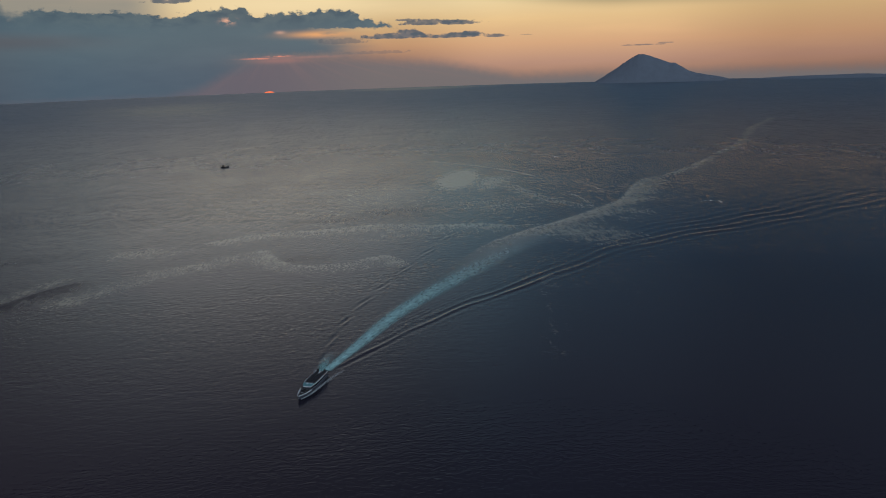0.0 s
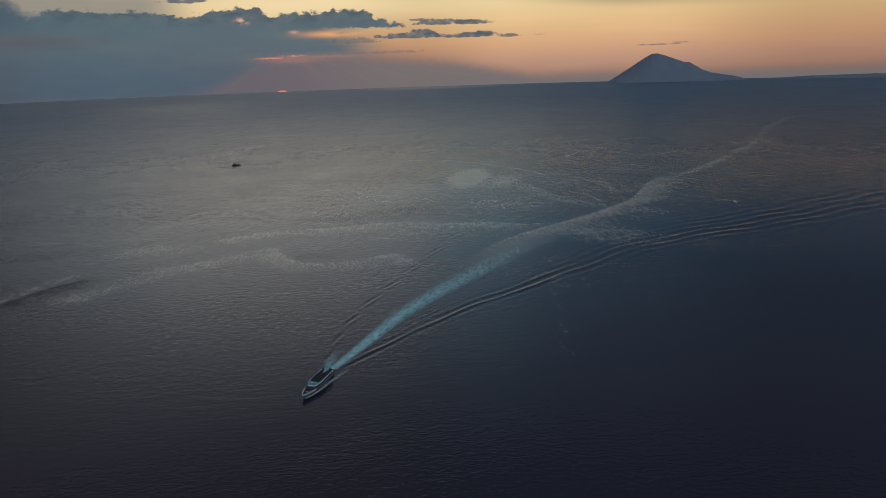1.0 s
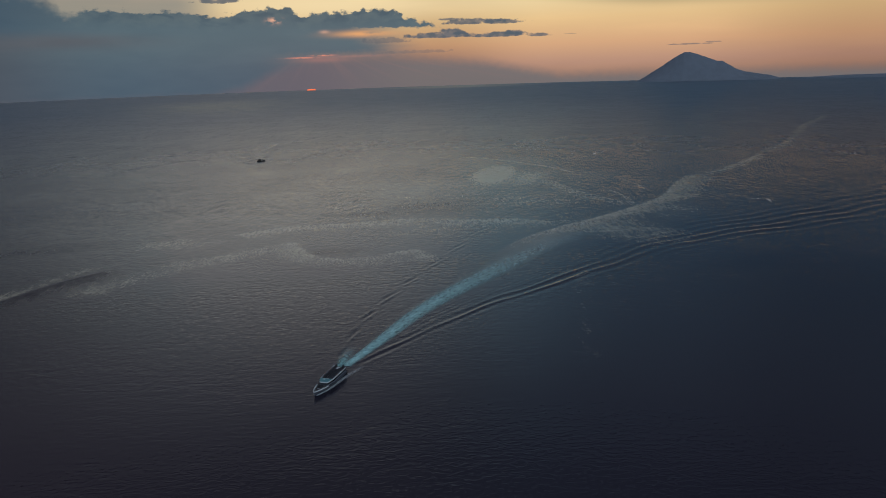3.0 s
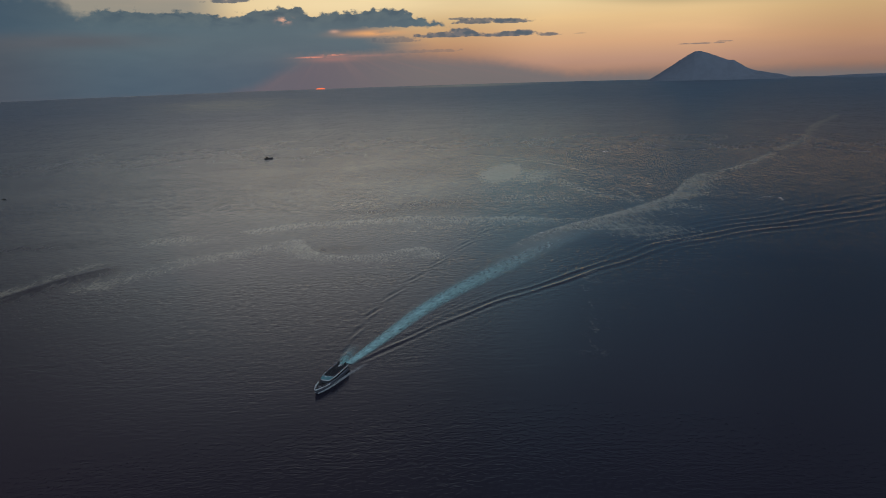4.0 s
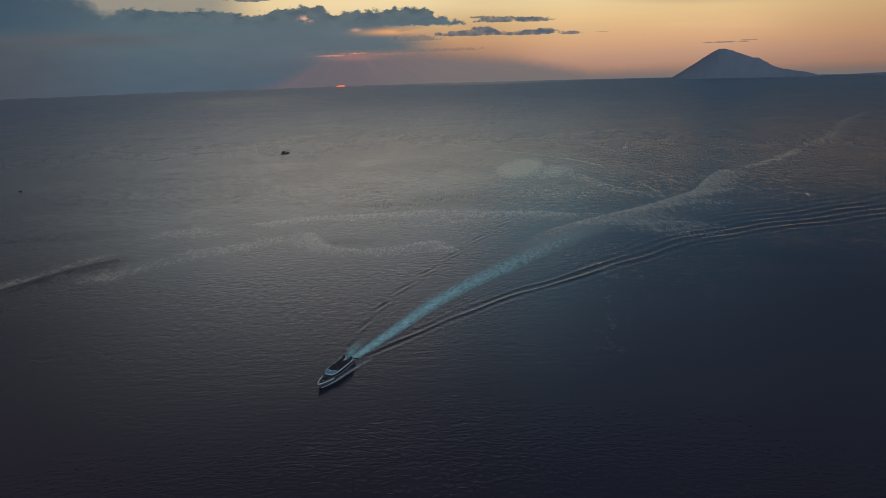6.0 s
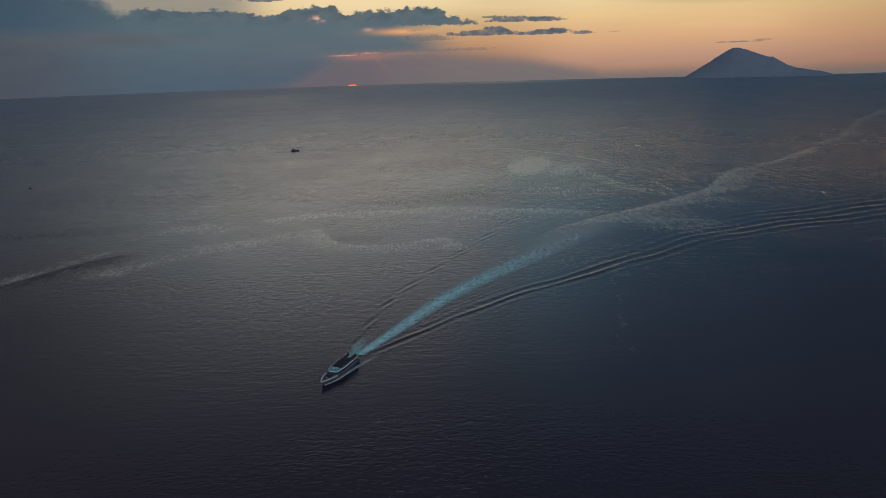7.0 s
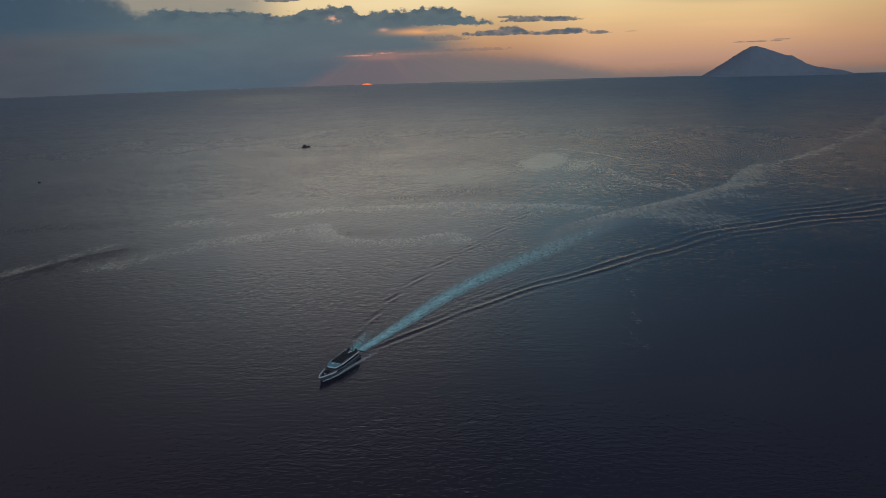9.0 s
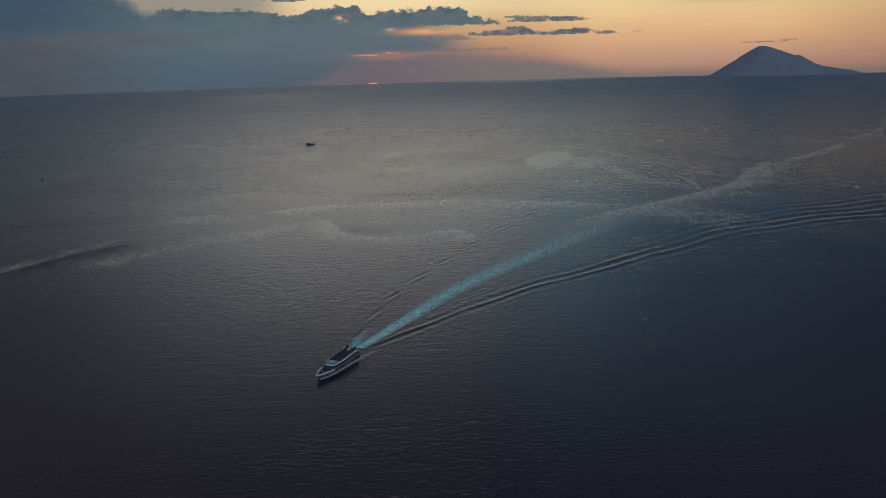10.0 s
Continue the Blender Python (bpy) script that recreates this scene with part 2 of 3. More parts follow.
def sea_water():
    m, n = material("sea_water")
    place = n.add("ShaderNodeTexCoord").outputs["Object"]
    slick = n.add("ShaderNodeAttribute", attribute_name="slick").outputs["Fac"]
    ruffle = n.add("ShaderNodeAttribute", attribute_name="ruffle").outputs["Fac"]
    offing = n.add("ShaderNodeAttribute", attribute_name="offing").outputs["Fac"]
    gusty = n.add("ShaderNodeAttribute", attribute_name="gust").outputs["Fac"]
    glass = n.add("ShaderNodeAttribute", attribute_name="glass").outputs["Fac"]
    # wind patches: broad bands where the ripples are rougher or calmer
    wind = n.noise(n.scaled(place, (0.0035, 0.009, 1), 12), 1.0, 5.0, 0.6, 0.6)
    gust = n.noise(n.scaled(place, (0.012, 0.03, 1), -8), 1.0, 4.0, 0.6, 0.8)
    torn = n.noise(n.scaled(place, (0.20, 0.07, 1), 12), 1.0, 6.0, 0.68)
    breeze = n.math("ADD", n.step(wind, 0.35, 0.68, 0.6, 1.3), n.math("MULTIPLY", n.math("SUBTRACT", gust, 0.5), 0.8))
    breeze = n.math("ADD", breeze, n.math("MULTIPLY", ruffle, 0.4))
    breeze = n.math("MULTIPLY", breeze, n.math("SUBTRACT", 1.0, n.math("MULTIPLY", glass, 0.66)))
    lanes = n.noise(n.scaled(place, (0.010, 0.008, 1), 5, (3, 7, 0)), 1.0, 8.0, 0.70, 0.6)
    paws_far = n.noise(n.scaled(place, (0.55, 0.13, 1), 4), 1.0, 5.0, 0.66)
    paws_near = n.noise(n.scaled(place, (0.60, 0.50, 1), 4), 1.0, 5.0, 0.66)
    spread = n.step(offing, 0.0, 0.22)
    paws = n.math("ADD", n.math("MULTIPLY", paws_far, spread), n.math("MULTIPLY", paws_near, n.math("SUBTRACT", 1.0, spread)))
    # sky sheen painted pale on slicks, plus spent foam: torn strands, broken up finely
    calm_sheen = n.math("MULTIPLY_ADD", n.math("SUBTRACT", torn, 0.5), 1.1, n.math("MULTIPLY", n.math("SUBTRACT", paws, 0.5), 1.3))
    calm_sheen = n.math("ADD", slick, n.math("MULTIPLY_ADD", n.math("SUBTRACT", gust, 0.5), 0.7, calm_sheen))
    calm_sheen = n.math("MULTIPLY", n.step(calm_sheen, 0.20, 0.85), n.math("MULTIPLY", n.step(slick, 0.03, 0.3), 0.9))
    breeze = n.math("MULTIPLY", breeze, n.math("MULTIPLY", n.step(paws, 0.30, 0.70, 0.4, 1.6), n.math("SUBTRACT", 1.0, n.math("MULTIPLY", calm_sheen, 0.25))))
    # wavelets: short and steep inshore, longer and flatter out to sea
    reach = n.add("ShaderNodeAttribute", attribute_name="reach").outputs["Fac"]
    h = n.math("MULTIPLY", n.math("SUBTRACT", n.noise(n.scaled(place, (0.05, 0.26, 1), 3), 1.0, 2.0, 0.5, 0.5), 0.5), 0.06)
    for across, along, tall, turn, lo, mid, hi in [(0.33, 0.57, 0.125, 7, -1.0, 0.0, 0.46), (0.22, 0.21, 0.26, -6, 0.0, 0.30, 0.70),
                                                   (0.14, 0.060, 0.90, 5, 0.26, 0.54, 0.92), (0.055, 0.018, 3.2, -3, 0.48, 0.80, 2.0)]:
        share = n.math("MULTIPLY", n.step(reach, lo, mid), n.step(reach, mid, hi, 1.0, 0.0))
        crest = n.math("SUBTRACT", n.noise(n.scaled(place, (across, along, 1), turn, (across * 90, 3, 0)), 1.0, 2.0, 0.55, 0.35), 0.5)
        h = n.math("MULTIPLY_ADD", crest, n.math("MULTIPLY", share, tall), h)
    h = n.math("MULTIPLY", h, breeze)
    bump = n.add("ShaderNodeBump")
    bump.inputs["Distance"].default_value = 1.0
    bump.inputs["Strength"].default_value = 1.0
    n.link(h, bump.inputs["Height"])
    # flecks of the same painted sheen strewn thinly between the strips
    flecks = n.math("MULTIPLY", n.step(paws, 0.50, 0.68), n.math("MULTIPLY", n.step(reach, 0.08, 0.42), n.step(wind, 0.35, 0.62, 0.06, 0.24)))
    calm_sheen = n.math("MAXIMUM", calm_sheen, flecks)
    p = n.add("ShaderNodeBsdfPrincipled")
    # aerial haze put into the far water's base colour: paler and bluer
    hazed_sea = n.mix(n.math("MULTIPLY", offing, 0.8), (0.0190, 0.0170, 0.0270), (0.085, 0.132, 0.178))
    n.link(n.mix(calm_sheen, hazed_sea, (0.330, 0.295, 0.220)), p.inputs["Base Color"])
    gloss = n.math("ADD", n.math("MULTIPLY_ADD", offing, 0.35, 0.12), n.math("MULTIPLY_ADD", n.math("SUBTRACT", lanes, 0.5), 0.16, n.math("MULTIPLY", n.math("SUBTRACT", paws, 0.5), 0.10)), clamp=True)
    n.link(n.math("MULTIPLY_ADD", n.math("MULTIPLY", gusty, n.step(torn, 0.2, 0.75)), 0.42, gloss), p.inputs["Roughness"])
    p.inputs["IOR"].default_value = 1.33
    n.link(bump.outputs[0], p.inputs["Normal"])
    n.link(p.outputs[0], n.add("ShaderNodeOutputMaterial").inputs[0])
    return m


def foam_water(name, colour, thin, density=0.92, rise=0.001, torn_by=1.0):
    """Aerated water; the UV runs along (u, 0 to 1) and across (v, -1 to 1)."""
    m, n = material(name)
    uv = n.add("ShaderNodeUVMap").outputs[0]
    place = n.add("ShaderNodeTexCoord").outputs["Object"]
    s = n.add("ShaderNodeSeparateXYZ")
    n.link(uv, s.inputs[0])
    u, v = s.outputs[0], n.math("ABSOLUTE", n.math("SUBTRACT", n.math("MULTIPLY", s.outputs[1], 2.0), 1.0))
    torn = n.noise(place, 0.35, 5.0, 0.65, 0.4)
    fine = n.noise(place, 1.4, 4.0, 0.65)
    drawn = n.noise(n.scaled(uv, (70, 9, 1)), 1.0, 4.0, 0.6)
    lace = n.math("ADD", n.math("MULTIPLY_ADD", torn, 0.6, n.math("MULTIPLY", fine, 0.45)), n.math("MULTIPLY", drawn, 0.55))
    edge = n.math("POWER", n.math("SUBTRACT", 1.0, n.math("POWER", v, 2.0), clamp=True), 1.3)
    fade_ = n.math("POWER", n.math("SUBTRACT", 1.0, u, clamp=True), thin)
    cover = n.math("MULTIPLY", n.math("MULTIPLY", edge, fade_), n.step(lace, 0.45, 1.05, 1.0 - 0.75 * torn_by, 1.0 + 0.25 * torn_by), clamp=True)
    cover = n.math("MULTIPLY", cover, n.step(u, 0.0, rise))
    p = n.add("ShaderNodeBsdfPrincipled")
    old = tuple(0.35 * c + 0.34 for c in colour)
    n.link(n.mix(n.step(u, 0.25, 0.9), n.mix(n.step(fine, 0.35, 0.7), tuple(c * 0.7 for c in colour), colour), old), p.inputs["Base Color"])
    p.inputs["Roughness"].default_value = 0.6
    b = n.add("ShaderNodeBump")
    b.inputs["Distance"].default_value = 0.5
    n.link(n.math("ADD", torn, n.math("MULTIPLY", fine, 0.4)), b.inputs["Height"])
    n.link(b.outputs[0], p.inputs["Normal"])
    clear_ = n.add("ShaderNodeBsdfTransparent")
    mixer = n.add("ShaderNodeMixShader")
    n.link(n.math("MULTIPLY", cover, density), mixer.inputs[0])
    n.link(clear_.outputs[0], mixer.inputs[1])
    n.link(p.outputs[0], mixer.inputs[2])
    n.link(mixer.outputs[0], n.add("ShaderNodeOutputMaterial").inputs[0])
    return m


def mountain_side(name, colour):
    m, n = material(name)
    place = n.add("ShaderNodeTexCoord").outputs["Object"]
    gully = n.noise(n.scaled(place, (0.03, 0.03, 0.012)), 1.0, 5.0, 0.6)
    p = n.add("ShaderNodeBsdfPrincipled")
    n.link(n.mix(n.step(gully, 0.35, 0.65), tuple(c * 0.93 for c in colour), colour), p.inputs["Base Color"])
    p.inputs["Roughness"].default_value = 0.95
    p.inputs["Specular IOR Level"].default_value = 0.0
    b = n.add("ShaderNodeBump")
    b.inputs["Distance"].default_value = 0.6
    n.link(gully, b.inputs["Height"])
    n.link(b.outputs[0], p.inputs["Normal"])
    n.link(p.outputs[0], n.add("ShaderNodeOutputMaterial").inputs[0])
    return m


WATER = sea_water()
FOAM = foam_water("turquoise_foam", (0.48, 0.87, 0.88), 0.85)
FROTH = foam_water("broken_froth", (0.34, 0.72, 0.72), 0.9)
RESIDUE = foam_water("fading_foam", (0.82, 0.80, 0.70), 1.7, 0.36, 0.09, 0.8)
SPRAY = foam_water("pale_spray", (0.74, 0.81, 0.84), 0.7, 0.95, 0.001, 0.6)
# distance haze is mixed into the slopes' pale blue base colour
VOLCANO = mountain_side("haze_tinted_slopes", (0.170, 0.198, 0.240))

# ---- sea ----
BOAT = pose(-45.9, 284.8, 0.0, 0, 0, -201.2)   # local +y is the bow
# crest lines of the boat's wake, from the stern outwards
ARM_STARBOARD = [(-43, 311), (-42, 329), (-37, 354), (-32, 376), (-26, 396), (-14, 425), (-2, 452), (11, 484), (27, 518), (45, 563), (65, 597), (99, 663), (128, 703), (170, 760)]
ARM_PORT = [(-36, 304), (-20, 321), (-7, 337), (8, 355), (25, 371), (42, 386), (61, 402), (80, 417), (101, 433), (124, 450), (149, 470), (176, 490),
            (229, 518), (282, 539), (335, 556), (400, 578), (480, 612), (580, 660)]
WAKE = [(-40, 303), (-31, 321), (-21, 341), (-7, 371), (10, 399), (28, 425), (49, 453), (73, 488), (99, 522), (134, 560), (165, 590)]
# the sharp far edge of the old track
OLD_WAKE = [(55, 495), (82, 540), (109, 566), (137, 590), (167, 611), (208, 650), (252, 692), (277, 743), (304, 789), (326, 817), (355, 835), (413, 887),
            (485, 976), (526, 1028), (601, 1110), (671, 1223), (772, 1382), (838, 1459), (940, 1588)]


def smooth_line(points, step=1.5):
    """A rounded line through the points, evenly stepped."""
    p = np.array(points, float)
    for _ in range(2):
        q = np.empty((2 * len(p), 2))
        q[0], q[-1] = p[0], p[-1]
        q[1:-1:2] = 0.75 * p[:-1] + 0.25 * p[1:]
        q[2:-1:2] = 0.25 * p[:-1] + 0.75 * p[1:]
        p = q
    along = np.concatenate([[0], np.cumsum(np.hypot(*np.diff(p, axis=0).T))])
    s = np.arange(0, along[-1], step)
    return np.column_stack([np.interp(s, along, p[:, 0]), np.interp(s, along, p[:, 1])]), s


def near_line(xy, points):
    """For each place: the distance along the line, and the signed distance from it (positive on its left)."""
    line, s = smooth_line(points)
    way_ = np.gradient(line, axis=0)
    way_ /= np.hypot(*way_.T)[:, None]
    u, d = np.empty(len(xy)), np.empty(len(xy))
    for i in range(0, len(xy), 8000):
        v = xy[i:i + 8000, None, :] - line[None]
        k = np.argmin((v ** 2).sum(2), axis=1)
        r = v[np.arange(len(k)), k]
        w = way_[k]
        u[i:i + 8000] = s[k] + (r * w).sum(1)
        d[i:i + 8000] = w[:, 0] * r[:, 1] - w[:, 1] * r[:, 0]
    return u, d, s[-1]


def wave_height(xy):
    """The wake's diverging waves, in metres."""
    z = np.zeros(len(xy))
    box = (xy[:, 0] > -120) & (xy[:, 0] < 620) & (xy[:, 1] > 240) & (xy[:, 1] < 800)
    q = xy[box]
    if not len(q):
        return z
    part_z = np.zeros(len(q))
    # port side: a steep crest with others that fan out along it
    u, d, length = near_line(q, ARM_PORT)
    n_ = -d                                   # positive outside the V
    grow = np.clip(u / 8, 0, 1) * (0.6 + 0.4 * np.clip(u / 70, 0, 1)) * np.clip((length - u) / 90, 0, 1)
    wave = 4.8 + 0.019 * u
    wide = np.where(n_ > 0, 2.2 + 0.026 * u, 3.0 + 0.036 * u + 0.12 * np.maximum(u - 170, 0))
    jitter = (0.7 * np.sin(u * 0.071) + 0.9 * np.sin(u * 0.023 + 1)) * (1 + u / 300) + 0.5 * np.sin(u * 0.13 + n_ * 0.3)
    amp = (0.17 * np.exp(-u / 200) + 0.13) * (wave / 6.2) ** 0.9 * (0.85 + 0.25 * np.sin(u * 0.083 + n_ * 0.21) + 0.2 * np.sin(u * 0.031 - n_ * 0.12 + 2))
    part_z += grow * amp * np.exp(-(n_ / wide) ** 2) * (2.2 * np.exp(1.3 * (np.cos(2 * np.pi * (n_ + jitter) / wave) - 1)) - 0.9)
    # short ripples between that crest and the foam
    part_z += 0.05 * np.exp(-((n_ + 8 + 0.05 * u) / (4 + 0.03 * u)) ** 2) * np.clip((u - 40) / 40, 0, 1) * np.clip((330 - u) / 90, 0, 1) * np.sin(2 * np.pi * (n_ / 3.6 + u / 55) + 0.6 * np.sin(u * 0.2))
    # starboard side: short crests set like steps along the arm
    u, d, length = near_line(q, ARM_STARBOARD)
    n_ = d
    grow = np.clip(u / 8, 0, 1) * np.clip((length - u) / 120, 0, 1)
    pace = 24 + 0.05 * u
    wide = 1.6 + 0.012 * u
    broken = 0.55 + 0.45 * np.sin(2 * np.pi * u / pace - 0.5) + 0.15 * np.sin(u * 0.31)
    amp = (0.24 * np.exp(-u / 200) + 0.10) * broken
    part_z += grow * amp * np.exp(-(n_ / wide) ** 2) * (2.2 * np.exp(1.3 * (np.cos(2 * np.pi * (n_ / (4.3 + 0.006 * u) + u / pace) + 0.4 * np.sin(u * 0.11)) - 1)) - 0.9)
    z[box] = part_z
    return z


def band(xy, points, beyond, before, ends=20.0):
    """A strip along a line; its half widths on the line's left and right may differ."""
    p = np.array(points)
    close = ((xy > p.min(0) - 110) & (xy < p.max(0) + 110)).all(1)
    out = np.zeros(len(xy))
    u, d, length = near_line(xy[close], points)
    w = np.where(d > 0, beyond, before)
    out[close] = np.exp(-(d / w) ** 2) * np.clip((u + ends) / ends, 0, 1) * np.clip((length + ends - u) / ends, 0, 1)
    return out


def blob(xy, x, y, rx, ry, turn=0.0):
    c, s = math.cos(radians(turn)), math.sin(radians(turn))
    a, b = xy[:, 0] - x, xy[:, 1] - y
    return np.exp(-((a * c + b * s) / rx) ** 2 - ((b * c - a * s) / ry) ** 2)


# calm strips, painted pale for their sheen: line, half widths beyond and before it, strength
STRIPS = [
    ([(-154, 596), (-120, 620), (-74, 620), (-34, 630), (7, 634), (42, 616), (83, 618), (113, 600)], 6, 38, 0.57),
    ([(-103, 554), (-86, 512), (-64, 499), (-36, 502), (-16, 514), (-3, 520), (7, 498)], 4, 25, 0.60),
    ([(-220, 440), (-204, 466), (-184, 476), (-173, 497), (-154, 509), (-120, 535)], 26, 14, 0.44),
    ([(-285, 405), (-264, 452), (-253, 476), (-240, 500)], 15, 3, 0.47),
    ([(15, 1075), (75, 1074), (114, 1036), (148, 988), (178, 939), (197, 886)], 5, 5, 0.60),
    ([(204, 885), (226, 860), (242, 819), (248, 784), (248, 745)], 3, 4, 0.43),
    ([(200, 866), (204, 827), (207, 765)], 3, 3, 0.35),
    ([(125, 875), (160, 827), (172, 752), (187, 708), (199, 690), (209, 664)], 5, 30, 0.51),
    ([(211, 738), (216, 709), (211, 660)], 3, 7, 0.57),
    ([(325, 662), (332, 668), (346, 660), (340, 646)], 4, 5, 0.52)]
# bright ruffled fingers outside the port arm, their brightness partly painted in
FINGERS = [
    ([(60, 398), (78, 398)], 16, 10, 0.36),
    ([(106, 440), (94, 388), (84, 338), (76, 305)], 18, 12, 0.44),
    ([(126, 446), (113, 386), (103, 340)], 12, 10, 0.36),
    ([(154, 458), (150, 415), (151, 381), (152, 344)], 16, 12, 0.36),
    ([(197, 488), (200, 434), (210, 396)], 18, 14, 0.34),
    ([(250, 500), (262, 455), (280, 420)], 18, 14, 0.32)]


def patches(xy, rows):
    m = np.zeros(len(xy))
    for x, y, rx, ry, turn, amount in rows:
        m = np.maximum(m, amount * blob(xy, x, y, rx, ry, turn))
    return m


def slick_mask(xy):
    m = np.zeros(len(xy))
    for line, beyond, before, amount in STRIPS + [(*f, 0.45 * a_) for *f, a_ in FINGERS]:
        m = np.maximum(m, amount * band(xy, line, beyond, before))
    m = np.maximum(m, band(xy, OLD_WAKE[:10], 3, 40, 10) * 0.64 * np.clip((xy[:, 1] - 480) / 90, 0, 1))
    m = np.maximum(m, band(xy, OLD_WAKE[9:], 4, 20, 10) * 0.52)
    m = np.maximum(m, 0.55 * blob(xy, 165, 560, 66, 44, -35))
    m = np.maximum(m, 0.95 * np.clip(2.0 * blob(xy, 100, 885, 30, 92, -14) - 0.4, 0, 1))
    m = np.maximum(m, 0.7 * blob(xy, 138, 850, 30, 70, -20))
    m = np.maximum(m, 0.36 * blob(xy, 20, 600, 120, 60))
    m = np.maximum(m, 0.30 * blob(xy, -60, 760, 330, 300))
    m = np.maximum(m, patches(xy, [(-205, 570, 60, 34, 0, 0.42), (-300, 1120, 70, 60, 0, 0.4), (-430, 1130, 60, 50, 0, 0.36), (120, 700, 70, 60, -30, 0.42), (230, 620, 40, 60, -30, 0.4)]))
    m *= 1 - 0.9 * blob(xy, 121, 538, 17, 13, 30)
    # far gleams of sky on the water, painted with the same pale cover
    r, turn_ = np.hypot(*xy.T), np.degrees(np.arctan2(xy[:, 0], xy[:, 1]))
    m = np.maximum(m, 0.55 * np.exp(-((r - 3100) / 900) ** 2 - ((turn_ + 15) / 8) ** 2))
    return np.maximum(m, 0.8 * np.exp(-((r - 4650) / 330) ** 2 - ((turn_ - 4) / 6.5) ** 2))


def ruffle_mask(xy):
    """Fingers of livelier ripples outside the port arm."""
    m = np.zeros(len(xy))
    for line, beyond, before, amount in FINGERS:
        m = np.maximum(m, amount * band(xy, line, beyond, before))
    return m


def gust_mask(xy):
    """Dark cat's-paws, roughened by a light air."""
    m = 1.0 * band(xy, [(-285, 405), (-262, 448), (-249, 470), (-236, 486)], 2, 20)
    return np.maximum(m, patches(xy, [(5, 690, 46, 40, 0, 0.34), (-72, 522, 24, 9, 0, 0.45), (-40, 662, 45, 9, 0, 0.4), (-330, 560, 60, 16, 10, 0.4)]))


def glass_mask(xy):
    """Flat water that mirrors the dull sky away from the sun."""
    return patches(xy, [(240, 1310, 60, 45, -40, 0.8), (430, 1390, 120, 50, -30, 0.8), (323, 716, 70, 28, -30, 0.9), (190, 655, 34, 24, -30, 0.8),
                        (75, 550, 22, 22, 0, 0.6), (121, 540, 16, 13, 30, 0.9), (265, 650, 18, 60, -30, 0.7), (500, 600, 330, 330, -30, 0.85)])


def build_sea():
    rings = [0.005, 60, 120, 160, 185]
    while rings[-1] < 4900:
        r = rings[-1]
        rings.append(r + (3.5 if r < 275 else 0.9 if r < 480 else 1.5 if r < 720 else 4.0 if r < 1300 else 7.0 if r < 1800 else r * 0.035))
    rings[-1] = 4930.0
    turns = []
    a_ = -180.0
    while a_ < 180.0:
        turns.append(a_)
        a_ += 0.16 if -12 <= a_ < 14 else 0.22 if -12 <= a_ < 44 else 0.5 if -46 <= a_ < 60 else 5.0
    r = np.array(rings)[:, None]
    t = np.radians(np.array(turns))[None]
    xy = np.stack([r * np.sin(t), r * np.cos(t)], 2).reshape(-1, 2)
    z = wave_height(xy)
    nr, nt = len(rings), len(turns)
    i = np.arange(nr - 1)[:, None] * nt
    j = np.arange(nt)[None]
    k = (j + 1) % nt
    quads = np.stack([i + j, i + nt + j, i + nt + k, i + k], 2).reshape(-1, 4)[:, ::-1]
    mesh = bpy.data.meshes.new("sea")
    n_f = len(quads)
    mesh.vertices.add(len(xy))
    mesh.vertices.foreach_set("co", np.column_stack([xy, z]).astype(np.float32).ravel())
    mesh.loops.add(4 * n_f)
    mesh.loops.foreach_set("vertex_index", quads.astype(np.int32).ravel())
    mesh.polygons.add(n_f)
    mesh.polygons.foreach_set("loop_start", (np.arange(n_f) * 4).astype(np.int32))
    mesh.update(calc_edges=True)
    mesh.polygons.foreach_set("use_smooth", np.ones(n_f, bool))
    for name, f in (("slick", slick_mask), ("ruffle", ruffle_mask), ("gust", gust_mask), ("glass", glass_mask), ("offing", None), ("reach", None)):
        if f is None:       # the open water beyond the bay is steadily ruffled; offing also carries painted haze
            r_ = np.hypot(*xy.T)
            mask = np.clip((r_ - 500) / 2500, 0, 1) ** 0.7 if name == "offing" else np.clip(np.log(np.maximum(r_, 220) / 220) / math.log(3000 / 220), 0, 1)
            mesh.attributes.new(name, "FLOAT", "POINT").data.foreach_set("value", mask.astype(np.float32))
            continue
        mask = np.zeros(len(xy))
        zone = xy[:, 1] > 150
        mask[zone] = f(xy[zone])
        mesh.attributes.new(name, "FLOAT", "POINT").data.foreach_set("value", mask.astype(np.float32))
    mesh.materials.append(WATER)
    return tagged(new("water", mesh), "dark violet-grey evening sea with ripples and pale slicks", "sea", kind="structure")


sea = build_sea()


def ribbon(name, line, width, mat, label, category, lift=0.32, step=1.5, across=10):
    """A sheet of foam that follows the water; width(u) is the half width on the line's left and right."""
    p, s = smooth_line(line, step)
    w = np.gradient(p, axis=0)
    w /= np.hypot(*w.T)[:, None]
    side_ = np.column_stack([-w[:, 1], w[:, 0]])
    f = np.linspace(-1, 1, across + 1)
    left, right = width(s)
    off = np.where(f[None] > 0, f[None] * left[:, None], f[None] * right[:, None])
    xy = (p[:, None] + side_[:, None] * off[..., None]).reshape(-1, 2)
    z = wave_height(xy) + lift
    n = across + 1
    quads = [(i * n + j + 1, i * n + j, (i + 1) * n + j, (i + 1) * n + j + 1) for i in range(len(s) - 1) for j in range(across)]
    mesh = bpy.data.meshes.new(name)
    mesh.from_pydata(np.column_stack([xy, z]).tolist(), [], quads)
    uv = mesh.uv_layers.new()
    vi = np.array([l.vertex_index for l in mesh.loops])
